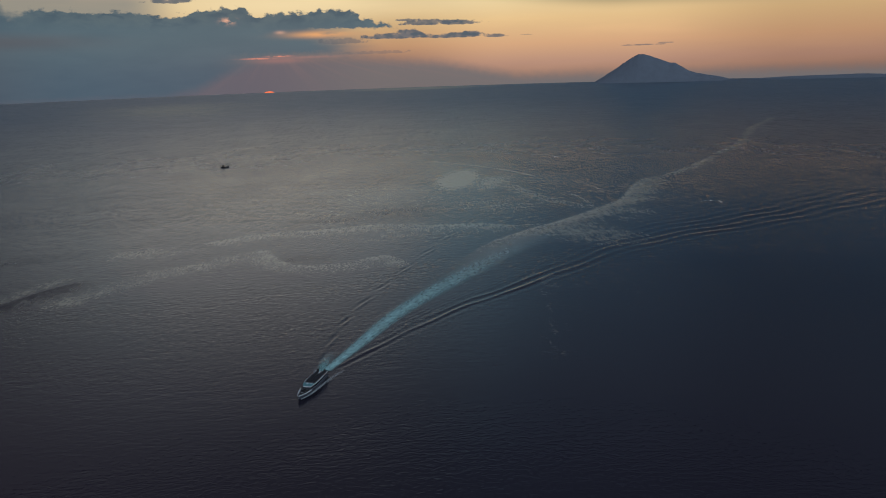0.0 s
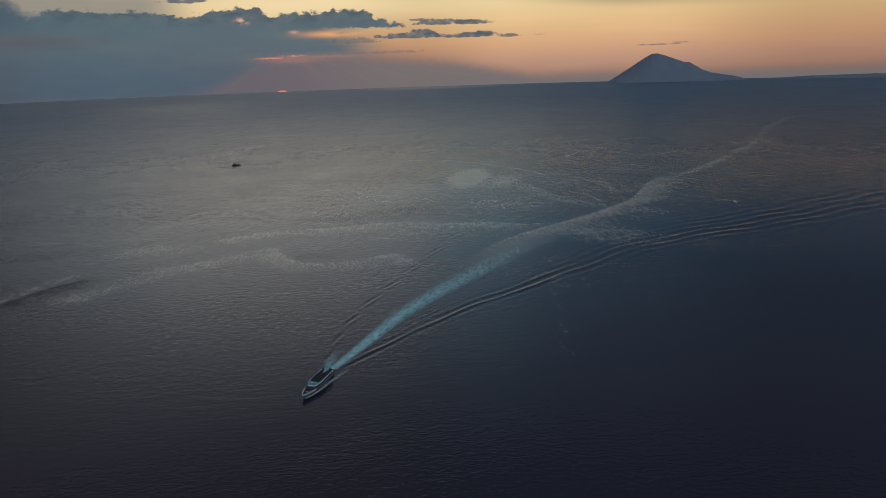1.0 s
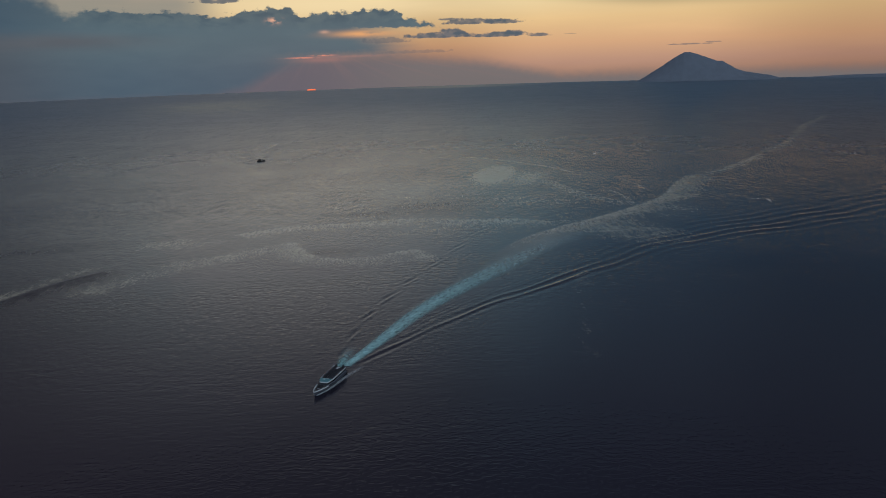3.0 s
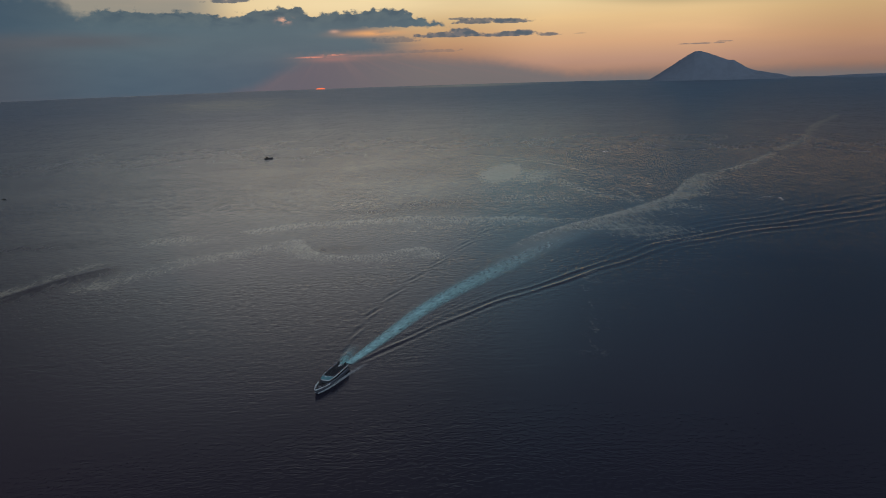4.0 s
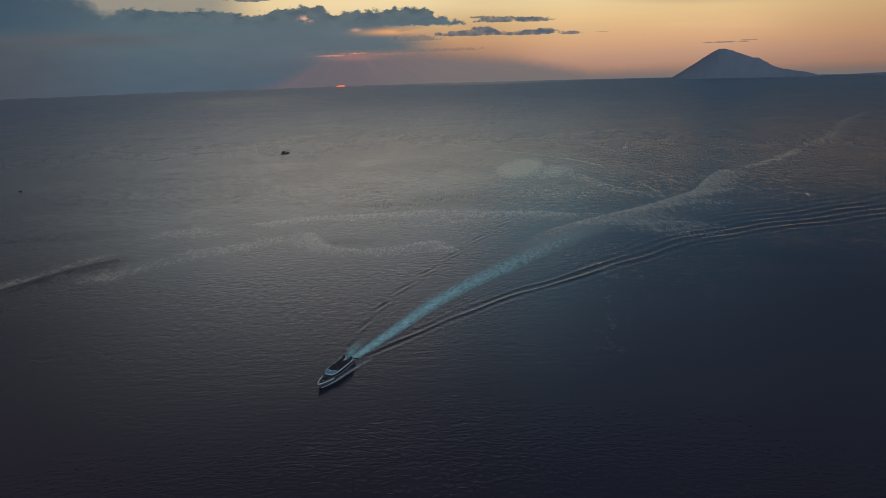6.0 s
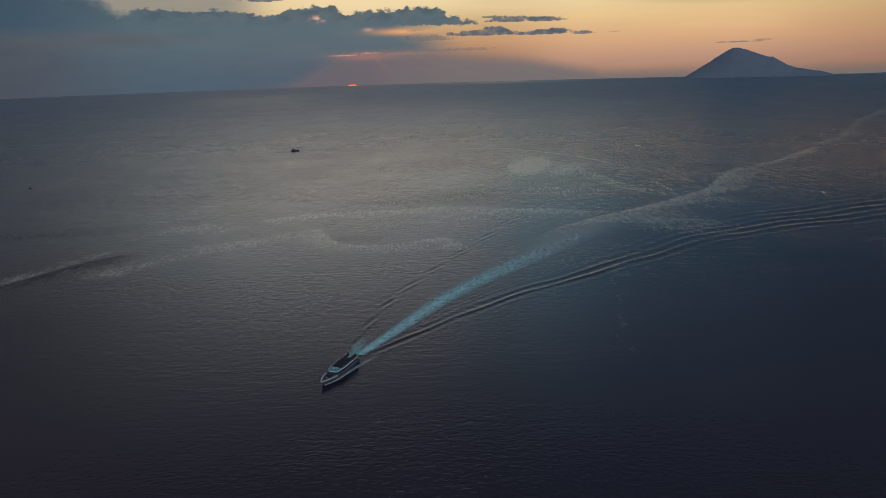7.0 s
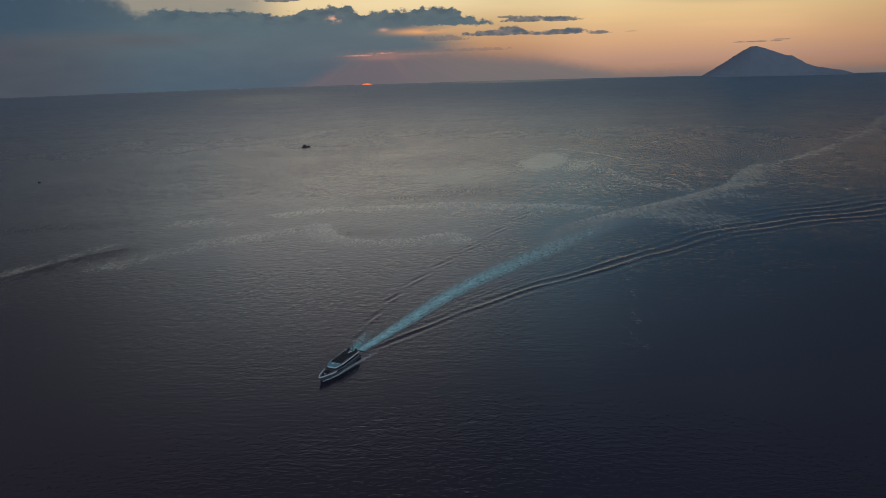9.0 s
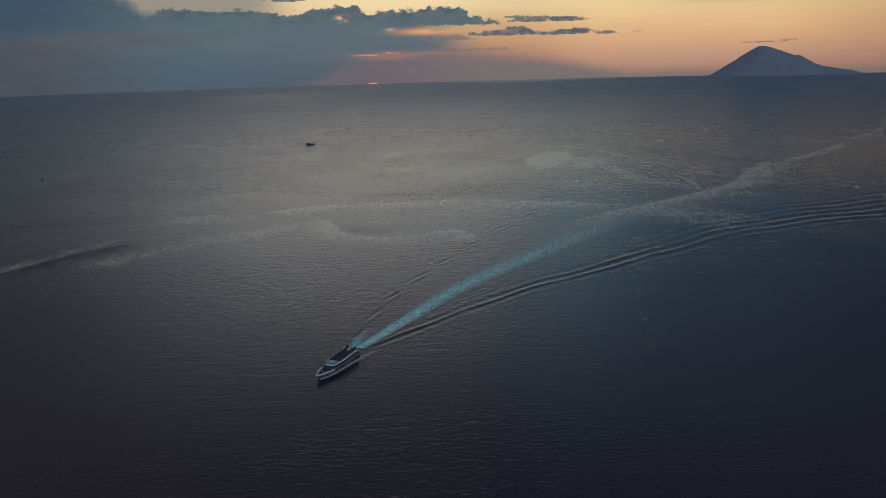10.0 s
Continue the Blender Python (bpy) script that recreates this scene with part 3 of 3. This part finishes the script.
    uv.data.foreach_set("uv", np.column_stack([(vi // n) / (len(s) - 1), (vi % n) / across]).astype(np.float32).ravel())
    mesh.polygons.foreach_set("use_smooth", np.ones(len(mesh.polygons), bool))
    mesh.materials.append(mat)
    return tagged(new(name, mesh), label, category, kind="stuff")


ribbon("foam_wake", WAKE, lambda u: (3.0 + 0.050 * u, 3.0 + 0.055 * u), FOAM, "turquoise churned foam trail behind the ferry", "foam")

ribbon("fading_wake", [(28, 445)] + OLD_WAKE, lambda u: (1.6 + 1.2 * np.exp(-(u / 330) ** 2), 3.0 + 32 * np.exp(-(u / 300) ** 2)), RESIDUE,
       "pale fading foam track left behind the ferry", "foam", 0.36, 2.5)

# ---- volcano and low island ----
OUTLINE = [(17.5, -6), (17.63, 0), (19.0, 69), (20.34, 141), (20.92, 167), (21.36, 166), (21.95, 151), (22.6, 130), (23.2, 113), (23.62, 110), (23.9, 96),
           (24.45, 68), (25.0, 49), (25.95, 34), (26.7, 24), (27.4, 9), (27.7, 0), (28.2, -6)]


def ridge(name, outline, far, deep, mat, label, category, rough=1.0):
    o = np.array(outline)
    a_ = np.linspace(o[0, 0], o[-1, 0], 160)
    top_z = np.interp(a_, o[:, 0], o[:, 1])
    rows = np.linspace(-1, 1, 41)
    verts, faces = [], []
    for i, (ang, h) in enumerate(zip(a_, top_z)):
        for j, f in enumerate(rows):
            r = far + f * deep
            fall = 1 - abs(f) ** 1.15
            x, y = r * math.sin(radians(ang)), r * math.cos(radians(ang))
            gully = noise.fractal((ang * 1.3, f * 0.6, 0.3), 1.0, 2.0, 4) * rough
            z = -6 + (h + 6) * fall * (1 + 0.09 * gully * abs(f))
            z += 2.0 * rough * noise.fractal((x * 0.03, y * 0.03, 1.7), 1.0, 2.0, 3) * (h > 4)
            verts.append((x, y, z))
            if i and j:
                k = i * 41 + j
                faces.append((k - 42, k - 1, k, k - 41))
    mesh = bpy.data.meshes.new(name)
    mesh.from_pydata(verts, [], [f[::-1] for f in faces])
    mesh.polygons.foreach_set("use_smooth", np.ones(len(mesh.polygons), bool))
    mesh.materials.append(mat)
    return tagged(new(name, mesh), label, category)


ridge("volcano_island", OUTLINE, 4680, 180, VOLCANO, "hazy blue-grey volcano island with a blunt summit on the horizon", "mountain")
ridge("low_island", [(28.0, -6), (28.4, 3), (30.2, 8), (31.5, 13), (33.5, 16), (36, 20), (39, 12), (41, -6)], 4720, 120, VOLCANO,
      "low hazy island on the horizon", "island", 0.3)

# ---- building helpers ----


def part(name, bm_, mat, parent, label="", smooth=False):
    """Links a bmesh as one mesh object under a thing or a part."""
    mesh = bpy.data.meshes.new(name)
    bmesh.ops.recalc_face_normals(bm_, faces=bm_.faces)
    bm_.to_mesh(mesh)
    bm_.free()
    if smooth:
        mesh.polygons.foreach_set("use_smooth", np.ones(len(mesh.polygons), bool))
    mesh.materials.append(mat)
    ob = new(name, mesh)
    ob.parent = parent
    return tagged(ob, label) if label else ob


def block(x, y, z, sx, sy, sz, bevel=0.04, bm_=None, turn=0.0, tilt=0.0):
    """A box centred on x, y that stands on z, with softened edges."""
    one = bmesh.new()
    bmesh.ops.create_cube(one, size=1, matrix=Matrix.Diagonal((sx, sy, sz, 1)))
    if bevel:
        bmesh.ops.bevel(one, geom=one.edges[:], offset=min(bevel, 0.4 * min(sx, sy, sz)), segments=2, affect="EDGES", profile=0.5)
    bmesh.ops.transform(one, matrix=pose(x, y, z + sz / 2, tilt, 0, turn), verts=one.verts)
    return merge(bm_, one)


def merge(bm_, one):
    if bm_ is None:
        return one
    mesh = bpy.data.meshes.new("temporary")
    one.to_mesh(mesh)
    one.free()
    bm_.from_mesh(mesh)
    bpy.data.meshes.remove(mesh)
    return bm_


def rod(a, b, r=0.04, bm_=None, r2=None, sides=10):
    one = bmesh.new()
    a, b = Vector(a), Vector(b)
    bmesh.ops.create_cone(one, cap_ends=True, segments=sides, radius1=r, radius2=r if r2 is None else r2, depth=(b - a).length)
    m = Matrix.Translation((a + b) / 2) @ (b - a).to_track_quat("Z", "Y").to_matrix().to_4x4()
    bmesh.ops.transform(one, matrix=m, verts=one.verts)
    return merge(bm_, one)


def loft(sections, close_ends=True, loop=True):
    """Skins a row of sections, each a list of points of the same count."""
    one = bmesh.new()
    rows_ = [[one.verts.new(p) for p in s] for s in sections]
    n = len(rows_[0])
    for r0, r1 in zip(rows_, rows_[1:]):
        for k in range(n if loop else n - 1):
            q = [r0[k], r0[(k + 1) % n], r1[(k + 1) % n], r1[k]]
            if len({tuple(v.co) for v in q}) > 2:
                one.faces.new(q)
    if close_ends and loop:
        for r in (rows_[0], rows_[-1]):
            one.faces.new(r)
    bmesh.ops.remove_doubles(one, verts=one.verts, dist=0.001)
    return one


def empty(name, label, category, m, group=""):
    ob = new(name)
    ob.matrix_world = m
    return tagged(ob, label, category, group)


# ---- ferry materials ----
WHITE = surface("white_boat_paint", (0.72, 0.76, 0.80), 0.38, dirt=(0.75, 0.72, 0.68))
TOPSIDE = surface("grey_topside_paint", (0.13, 0.145, 0.18), 0.4, dirt=(0.6, 0.6, 0.6))
NAVY = surface("navy_hull_paint", (0.035, 0.045, 0.075), 0.4)
DECK = surface("dark_deck_coating", (0.022, 0.022, 0.030), 0.8, grain=2.0)
SEAT = surface("dark_seat_vinyl", (0.030, 0.032, 0.042), 0.6)
TEAL = surface("pale_teal_paint", (0.09, 0.26, 0.29), 0.5, dirt=(0.7, 0.75, 0.75))
STEEL = surface("weathered_steel", (0.40, 0.42, 0.44), 0.45, 0.7)
RUBBER = surface("black_rubber", (0.02, 0.02, 0.022), 0.8)
ORANGE = surface("orange_lifebuoy", (0.55, 0.14, 0.04), 0.6)
WOOD = surface("weathered_wood", (0.10, 0.075, 0.055), 0.8)
DARK = surface("dark_boat_paint", (0.018, 0.020, 0.024), 0.7)


def tinted_glass():
    m, n = material("tinted_glass")
    p = n.add("ShaderNodeBsdfPrincipled")
    p.inputs["Base Color"].default_value = (0.010, 0.016, 0.022, 1)
    p.inputs["Roughness"].default_value = 0.08
    p.inputs["IOR"].default_value = 1.5
    n.link(p.outputs[0], n.add("ShaderNodeOutputMaterial").inputs[0])
    return m


GLASS = tinted_glass()

# ---- the ferry: bow along +y, waterline at z = 0 ----
ferry = empty("ferry", "white passenger ferry with dark upper deck under way on the sea", "ferry", BOAT @ Matrix.Diagonal((1.0, 1.02, 0.78, 1)))
# stations from stern to bow: y, half beam at waterline, half beam at deck, deck height
STATIONS = [(-12.9, 2.45, 2.7, 1.75), (-11, 2.6, 2.85, 1.75), (-6, 2.75, 3.0, 1.8), (0, 2.65, 3.05, 1.95), (4, 2.3, 3.0, 2.1),
            (7, 1.7, 2.6, 2.3), (9.5, 1.05, 1.98, 2.5), (11.3, 0.55, 1.36, 2.62), (12.7, 0.2, 0.74, 2.72), (13.9, 0.03, 0.10, 2.8)]


def hull_width(y, high=True):
    s = np.array(STATIONS)
    return float(np.interp(y, s[:, 0], s[:, 2 if high else 1])), float(np.interp(y, s[:, 0], s[:, 3]))


def hull_section(y, w, d, h, lo, hi):
    """A ring of the hull between two shares of its height."""
    at = lambda f: w + (d - w) * max(f, 0) ** 1.3 if f >= 0 else w * (1 + f * 0.55)
    zz = lambda f: h * f if f >= 0 else 1.2 * f
    lean = lambda f: y - (1.1 * (1 - f) if y > 11 else 0.35 * (1 - f) if y > 9 else 0)
    steps = np.linspace(lo, hi, 5)
    side_ = [(at(f), lean(f), zz(f)) for f in steps]
    return side_ + [(-x, y_, z) for x, y_, z in reversed(side_)]


hull = part("hull", loft([hull_section(*s, -0.7, 0.42) for s in STATIONS]), NAVY, ferry, "dark navy lower hull", True)
part("topsides", loft([hull_section(*s, 0.425, 0.985) for s in STATIONS]), TOPSIDE, ferry, "grey painted upper hull", True)
fine = [(y, hull_width(y)[0], hull_width(y)[1]) for y in np.linspace(-12.9, 13.8, 34)]
part("main_deck", loft([[(w - 0.05, y, h - 0.06), (w - 0.05, y, h), (-w + 0.05, y, h), (-w + 0.05, y, h - 0.06)] for y, w, h in fine]), DECK, ferry, "dark deck")
# bow bulwark, two sides, and the rubbing strakes
for sgn in (-1, 1):
    run = [(y, w, h) for y, w, h in fine if y > 5.2]
    part("bulwark", loft([[(sgn * (w + 0.02), y, h - 0.05), (sgn * (w + 0.10), y + 0.05, h + 0.5), (sgn * max(w - 0.16, 0.02), y, h + 0.5),
                           (sgn * max(w - 0.10, 0.01), y, h - 0.05)] for y, w, h in run]), WHITE, ferry, "white bow bulwark")
    part("bulwark_cap", loft([[(sgn * (w + 0.15), y + 0.05, h + 0.5), (sgn * (w + 0.15), y + 0.05, h + 0.58), (sgn * max(w - 0.14, 0.01), y, h + 0.58),
                               (sgn * max(w - 0.14, 0.01), y, h + 0.5)] for y, w, h in run]), WHITE, ferry)
    part("rubbing_strake", loft([[(sgn * (w + 0.0), y, h - 0.24), (sgn * (w + 0.13), y, h - 0.22), (sgn * (w + 0.13), y, h - 0.08), (sgn * w, y, h - 0.06)]
                                 for y, w, h in fine]), RUBBER, ferry, "black rubber fender strip")

# main cabin: white lower wall, window row, white fascia above
CAB_Y0, CAB_Y1 = -11.2, 4.6


def cabin_ring(y, z, inset):
    w, h = hull_width(y)
    return w - 0.12 - inset


def cabin_wall(lo, hi, inset_lo, inset_hi, y0, y1a, y1b, mat, name, label=""):
    ys = np.linspace(y0, 1.0, 12)
    ring = lambda z, inset, front: ([(cabin_ring(y, z, inset), y, z) for y in ys] + [(2.1 - inset, front - 0.5, z), (1.6 - inset, front, z), (-1.6 + inset, front, z), (-2.1 + inset, front - 0.5, z)]
                                    + [(-cabin_ring(y, z, inset), y, z) for y in ys[::-1]])
    return part(name, loft([ring(lo, inset_lo, y1a), ring(hi, inset_hi, y1b)]), mat, ferry, label)


cabin_wall(1.7, 2.75, 0.0, 0.03, CAB_Y0, 6.3, 6.1, TOPSIDE, "cabin_wall", "grey lower cabin wall")
cabin_wall(2.75, 3.75, 0.03, 0.10, CAB_Y0, 6.1, 5.25, DARK, "window_band", "dark recessed window band")
cabin_wall(3.75, 4.25, 0.0, 0.0, CAB_Y0 - 0.3, 5.3, 4.95, WHITE, "fascia", "white roof edge")
part("front_panel", block(0, 6.33, 2.0, 3.1, 0.06, 0.8, 0.02), DARK, ferry, "dark panel under the windscreen")
# side panes, proud of the dark band
for sgn in (-1, 1):
    for k in range(11):
        y = -10.4 + k * 1.12
        w = cabin_ring(y, 3.2, 0.05)
        w2 = cabin_ring(y + 1.0, 3.2, 0.05)
        part("window_pane", loft([[(sgn * (w + 0.02), y, 2.85), (sgn * (w - 0.03), y, 3.66), (sgn * (w - 0.09), y, 3.66), (sgn * (w - 0.06), y, 2.85)],
                                  [(sgn * (w2 + 0.02), y + 1.0, 2.85), (sgn * (w2 - 0.03), y + 1.0, 3.66), (sgn * (w2 - 0.09), y + 1.0, 3.66), (sgn * (w2 - 0.06), y + 1.0, 2.85)]]),
             GLASS, ferry, "dark tinted glass pane")
for k in range(4):
    x0, x1 = -1.5 + k * 0.78, -1.5 + k * 0.78 + 0.68
    part("windscreen_pane", loft([[(x0, 6.12, 2.82), (x0, 5.36, 3.68), (x0, 5.28, 3.60), (x0, 6.02, 2.80)], [(x1, 6.12, 2.82), (x1, 5.36, 3.68), (x1, 5.28, 3.60), (x1, 6.02, 2.80)]]),
         GLASS, ferry, "dark tinted windscreen pane")
# sloping teal roof over the wheelhouse and the dark upper deck behind it
roof = part("wheelhouse_roof", loft([[(2.6, 2.2, 4.5), (2.6, 2.2, 4.62), (-2.6, 2.2, 4.62), (-2.6, 2.2, 4.5)],
                                     [(2.45, 3.7, 4.4), (2.45, 3.7, 4.52), (-2.45, 3.7, 4.52), (-2.45, 3.7, 4.4)],
                                     [(1.9, 5.15, 4.2), (1.9, 5.15, 4.3), (-1.9, 5.15, 4.3), (-1.9, 5.15, 4.2)]]), TEAL, ferry, "pale teal wheelhouse roof")
part("roof_side", block(2.6, 3.0, 4.2, 0.1, 1.6, 0.28), WHITE, ferry)
part("roof_side", block(-2.6, 3.0, 4.2, 0.1, 1.6, 0.28), WHITE, ferry)
part("roof_hatch", block(0.6, 3.0, 4.55, 0.8, 0.7, 0.1), WHITE, roof, "white roof hatch")
part("roof_vent", block(-1.1, 2.6, 4.58, 0.4, 0.4, 0.2), WHITE, roof)
part("upper_deck", block(0, -4.6, 4.26, 5.75, 13.6, 0.08), DECK, ferry, "dark upper deck floor")
for sgn in (-1, 1):
    part("deck_coaming", block(sgn * 2.9, -4.6, 4.25, 0.14, 13.6, 0.32), WHITE, ferry, "white deck edge panel")
    bars = None
    for z in (4.85, 5.15):
        bars = rod((sgn * 2.9, -11.4, z), (sgn * 2.9, 1.4, z), 0.03, bars)
    part("deck_rail", bars, STEEL, ferry, "thin steel guard rail")
    for k in range(9):
        part("rail_post", rod((sgn * 2.9, -11.4 + 1.6 * k, 4.5), (sgn * 2.9, -11.4 + 1.6 * k, 5.17), 0.03), STEEL, ferry)
part("front_screen", block(0, 2.18, 4.3, 5.6, 0.08, 0.4), WHITE, ferry, "white screen wall")


def bench(x, y):
    b = part("bench", block(x, y, 4.74, 1.9, 0.45, 0.09), SEAT, ferry, "dark vinyl bench seat")
    part("backrest", block(x, y - 0.24, 4.85, 1.9, 0.07, 0.5, tilt=8), SEAT, b)
    for dx in (-0.75, 0.75):
        part("leg", block(x + dx, y, 4.34, 0.07, 0.36, 0.4), STEEL, b)


for row in range(9):
    for x in (-1.45, 1.45):
        bench(x, 1.2 - row * 1.15)
# aft fittings: funnels, raft canisters, mast with lamp and aerials
for x in (-1.7, 1.7):
    f = part("funnel", loft([[(x + sx * 0.34 * k, -10.6 + sy * 0.5 * k - 0.25 * q, 4.3 + q * 1.5) for sx, sy in ((1, 1), (-1, 1), (-1, -1), (1, -1))] for q, k in ((0, 1), (0.6, 0.9), (1, 0.78))]),
             DARK, ferry, "dark exhaust funnel")
    part("exhaust_pipe", rod((x, -10.85, 5.7), (x, -11.05, 6.3), 0.13), RUBBER, f, "black exhaust pipe")
for y in (-9.6, -8.5):
    c = part("liferaft", rod((-0.55, y, 4.75), (0.55, y, 4.75), 0.3, sides=14), WHITE, ferry, "white liferaft canister", True)
    part("cradle", block(0, y, 4.33, 0.9, 0.5, 0.22), STEEL, c)
mast = part("mast", rod((0, -11.0, 4.3), (0, -11.4, 7.2), 0.09, r2=0.05), DARK, ferry, "dark raked mast")
part("crosstree", rod((-0.9, -11.27, 6.2), (0.9, -11.27, 6.2), 0.04), DARK, mast)
part("mast_lamp", rod((0, -11.4, 7.2), (0, -11.4, 7.4), 0.09), GLASS, mast)
# foredeck gear
part("fore_hatch", block(0, 7.4, 2.5, 1.2, 1.1, 0.22), DARK, ferry, "dark deck hatch")
w_ = part("windlass", rod((-0.45, 9.8, 2.95), (0.45, 9.8, 2.95), 0.22, sides=14), STEEL, ferry, "steel anchor windlass")
part("windlass_base", block(0, 9.8, 2.65, 0.7, 0.6, 0.2), DARK, w_)
for x, y in ((-1.3, 8.8), (1.3, 8.8), (-0.7, 11.2), (0.7, 11.2)):
    part("bollard", rod((x, y, 2.6), (x, y, 3.15), 0.11, r2=0.13), STEEL, ferry)
part("rope_coil", rod((-1.2, 7.3, 2.45), (-1.2, 7.3, 2.7), 0.4, r2=0.3, sides=16), WOOD, ferry, "coiled mooring rope")
part("gear_box", block(1.25, 7.2, 2.42, 0.9, 0.7, 0.5), DARK, ferry, "dark gear locker")
part("jackstaff", rod((0, 13.0, 3.7), (0, 13.2, 5.0), 0.03), STEEL, ferry)
for sgn in (-1, 1):
    rail = None
    for a_, b_ in zip(fine[23:], fine[24:]):
        rail = rod((sgn * a_[1], a_[0], a_[2] + 1.15), (sgn * b_[1], b_[0], b_[2] + 1.15), 0.03, rail)
    part("bow_rail", rail, STEEL, ferry, "thin steel bow rail")
for y, w, h in fine[23:33:2]:
    for sgn in (-1, 1):
        part("rail_stanchion", rod((sgn * w, y, h + 0.8), (sgn * w, y, h + 1.15), 0.025), STEEL, ferry)
# stern: platform, bulkhead door, side buoys
part("stern_platform", block(0, -13.3, 0.45, 4.6, 0.9, 0.14), DECK, ferry)
part("cabin_door", block(0.9, -11.24, 1.8, 0.8, 0.06, 1.8), DARK, ferry, "dark cabin door")
for sgn in (-1, 1):
    for y in (-7.5, -2.5):
        ring_ = bmesh.new()
        for k in range(16):
            a0, a1 = 2 * math.pi * k / 16, 2 * math.pi * (k + 1) / 16
            ring_ = rod((sgn * 3.0, y + 0.34 * math.cos(a0), 4.55 + 0.3 * math.sin(a0)), (sgn * 3.0, y + 0.34 * math.cos(a1), 4.55 + 0.3 * math.sin(a1)), 0.07, ring_, sides=6)
        part("lifebuoy", ring_, ORANGE, ferry, "orange lifebuoy")

# ---- far fishing boats ----


def fishing_boat(m, size, label):
    b = empty("fishing_boat", label, "boat", m @ Matrix.Diagonal((size, size, size, 1)), "fishing boats far off")
    st = [(-5.2, 1.2, 1.3), (-2, 1.6, 1.0), (2, 1.5, 1.1), (4.5, 0.8, 1.7), (6.2, 0.06, 2.3)]
    part("hull", loft([[(0.02, y, -0.5), (w * 0.8, y, 0.1), (w, y, h), (-w, y, h), (-w * 0.8, y, 0.1), (-0.02, y, -0.5)] for y, w, h in st]), DARK, b)
    c = part("cabin", block(0, -1.6, 0.9, 2.2, 3.6, 2.1, 0.08), WOOD, b, "weathered wooden cabin")
    part("cabin_roof", block(0, -1.6, 3.0, 2.7, 4.2, 0.14), DARK, c)
    part("cabin_window", block(0, 0.22, 2.0, 1.5, 0.06, 0.6, 0.01), GLASS, c)
    part("awning", block(0, 1.6, 2.5, 2.3, 2.6, 0.1), DARK, b, "dark awning")
    for x in (-1, 1):
        for y in (0.5, 2.7):
            part("awning_post", rod((x, y, 0.9), (x, y, 2.5), 0.06), WOOD, b)
    part("mast", rod((0, -0.3, 3.1), (0, -0.6, 5.6), 0.08), WOOD, b)
    part("outrigger", rod((-3.4, -2.5, 0.15), (-3.4, 4.0, 0.2), 0.12), WOOD, b)
    part("outrigger", rod((3.4, -2.5, 0.15), (3.4, 4.0, 0.2), 0.12), WOOD, b)
    for y in (-1.5, 2.5):
        part("outrigger_beam", rod((-3.5, y, 0.3), (3.5, y, 0.3), 0.07), WOOD, b)
    part("bowsprit", rod((0, 5.8, 2.2), (0, 8.6, 3.0), 0.09), WOOD, b)
    return b


fishing_boat(pose(-241, 1108, 0, 0, 0, -75), 1.12, "dark wooden outrigger fishing boat drifting far out")
fishing_boat(pose(-481, 809, 0, 0, 0, -80), 0.34, "tiny dark dugout boat on the open sea")

# ---- water thrown up by the ferry ----


def from_boat(x, y):
    v = BOAT @ Vector((x, y, 0))
    return v.x, v.y


for sgn in (-1, 1):
    ribbon("bow_spray", [from_boat(sgn * x, y) for x, y in ((0.3, 12.6), (1.6, 10.0), (2.7, 6.0), (3.4, 0.0), (4.2, -7.0), (5.6, -14.0), (7.5, -22.0))],
           lambda u: (0.8 + 0.03 * u, 0.8 + 0.03 * u), SPRAY, "thin pale spray sliding along the ferry's side", "foam", 0.34, 0.8, 6)
ribbon("stern_froth", [from_boat(x, y) for x, y in ((1.8, -12.6), (4.2, -20.0), (6.5, -30.0), (8.5, -44.0))],
       lambda u: (2.0 + 0.09 * u, 2.0 + 0.09 * u), FROTH, "broken turquoise froth beside the ferry's wake", "foam", 0.36)

# ---- the setting sun, half under the horizon ----
m_sun, n_sun = material("red_sun")
glow = n_sun.add("ShaderNodeEmission")
glow.inputs["Color"].default_value = (1.0, 0.20, 0.08, 1)
glow.inputs["Strength"].default_value = 1.1
n_sun.link(glow.outputs[0], n_sun.add("ShaderNodeOutputMaterial").inputs[0])
ball = bmesh.new()
bmesh.ops.create_uvsphere(ball, u_segments=32, v_segments=16, radius=1)
bmesh.ops.transform(ball, matrix=Matrix.Diagonal((31, 20, 7.5, 1)), verts=ball.verts)
mesh = bpy.data.meshes.new("sun")
ball.to_mesh(mesh)
ball.free()
mesh.materials.append(m_sun)
a = radians(-7.68)
tagged(new("setting_sun", mesh), "red sun sinking behind the horizon under the clouds", "sun", kind="structure").location = (4890 * math.sin(a), 4890 * math.cos(a), 1)
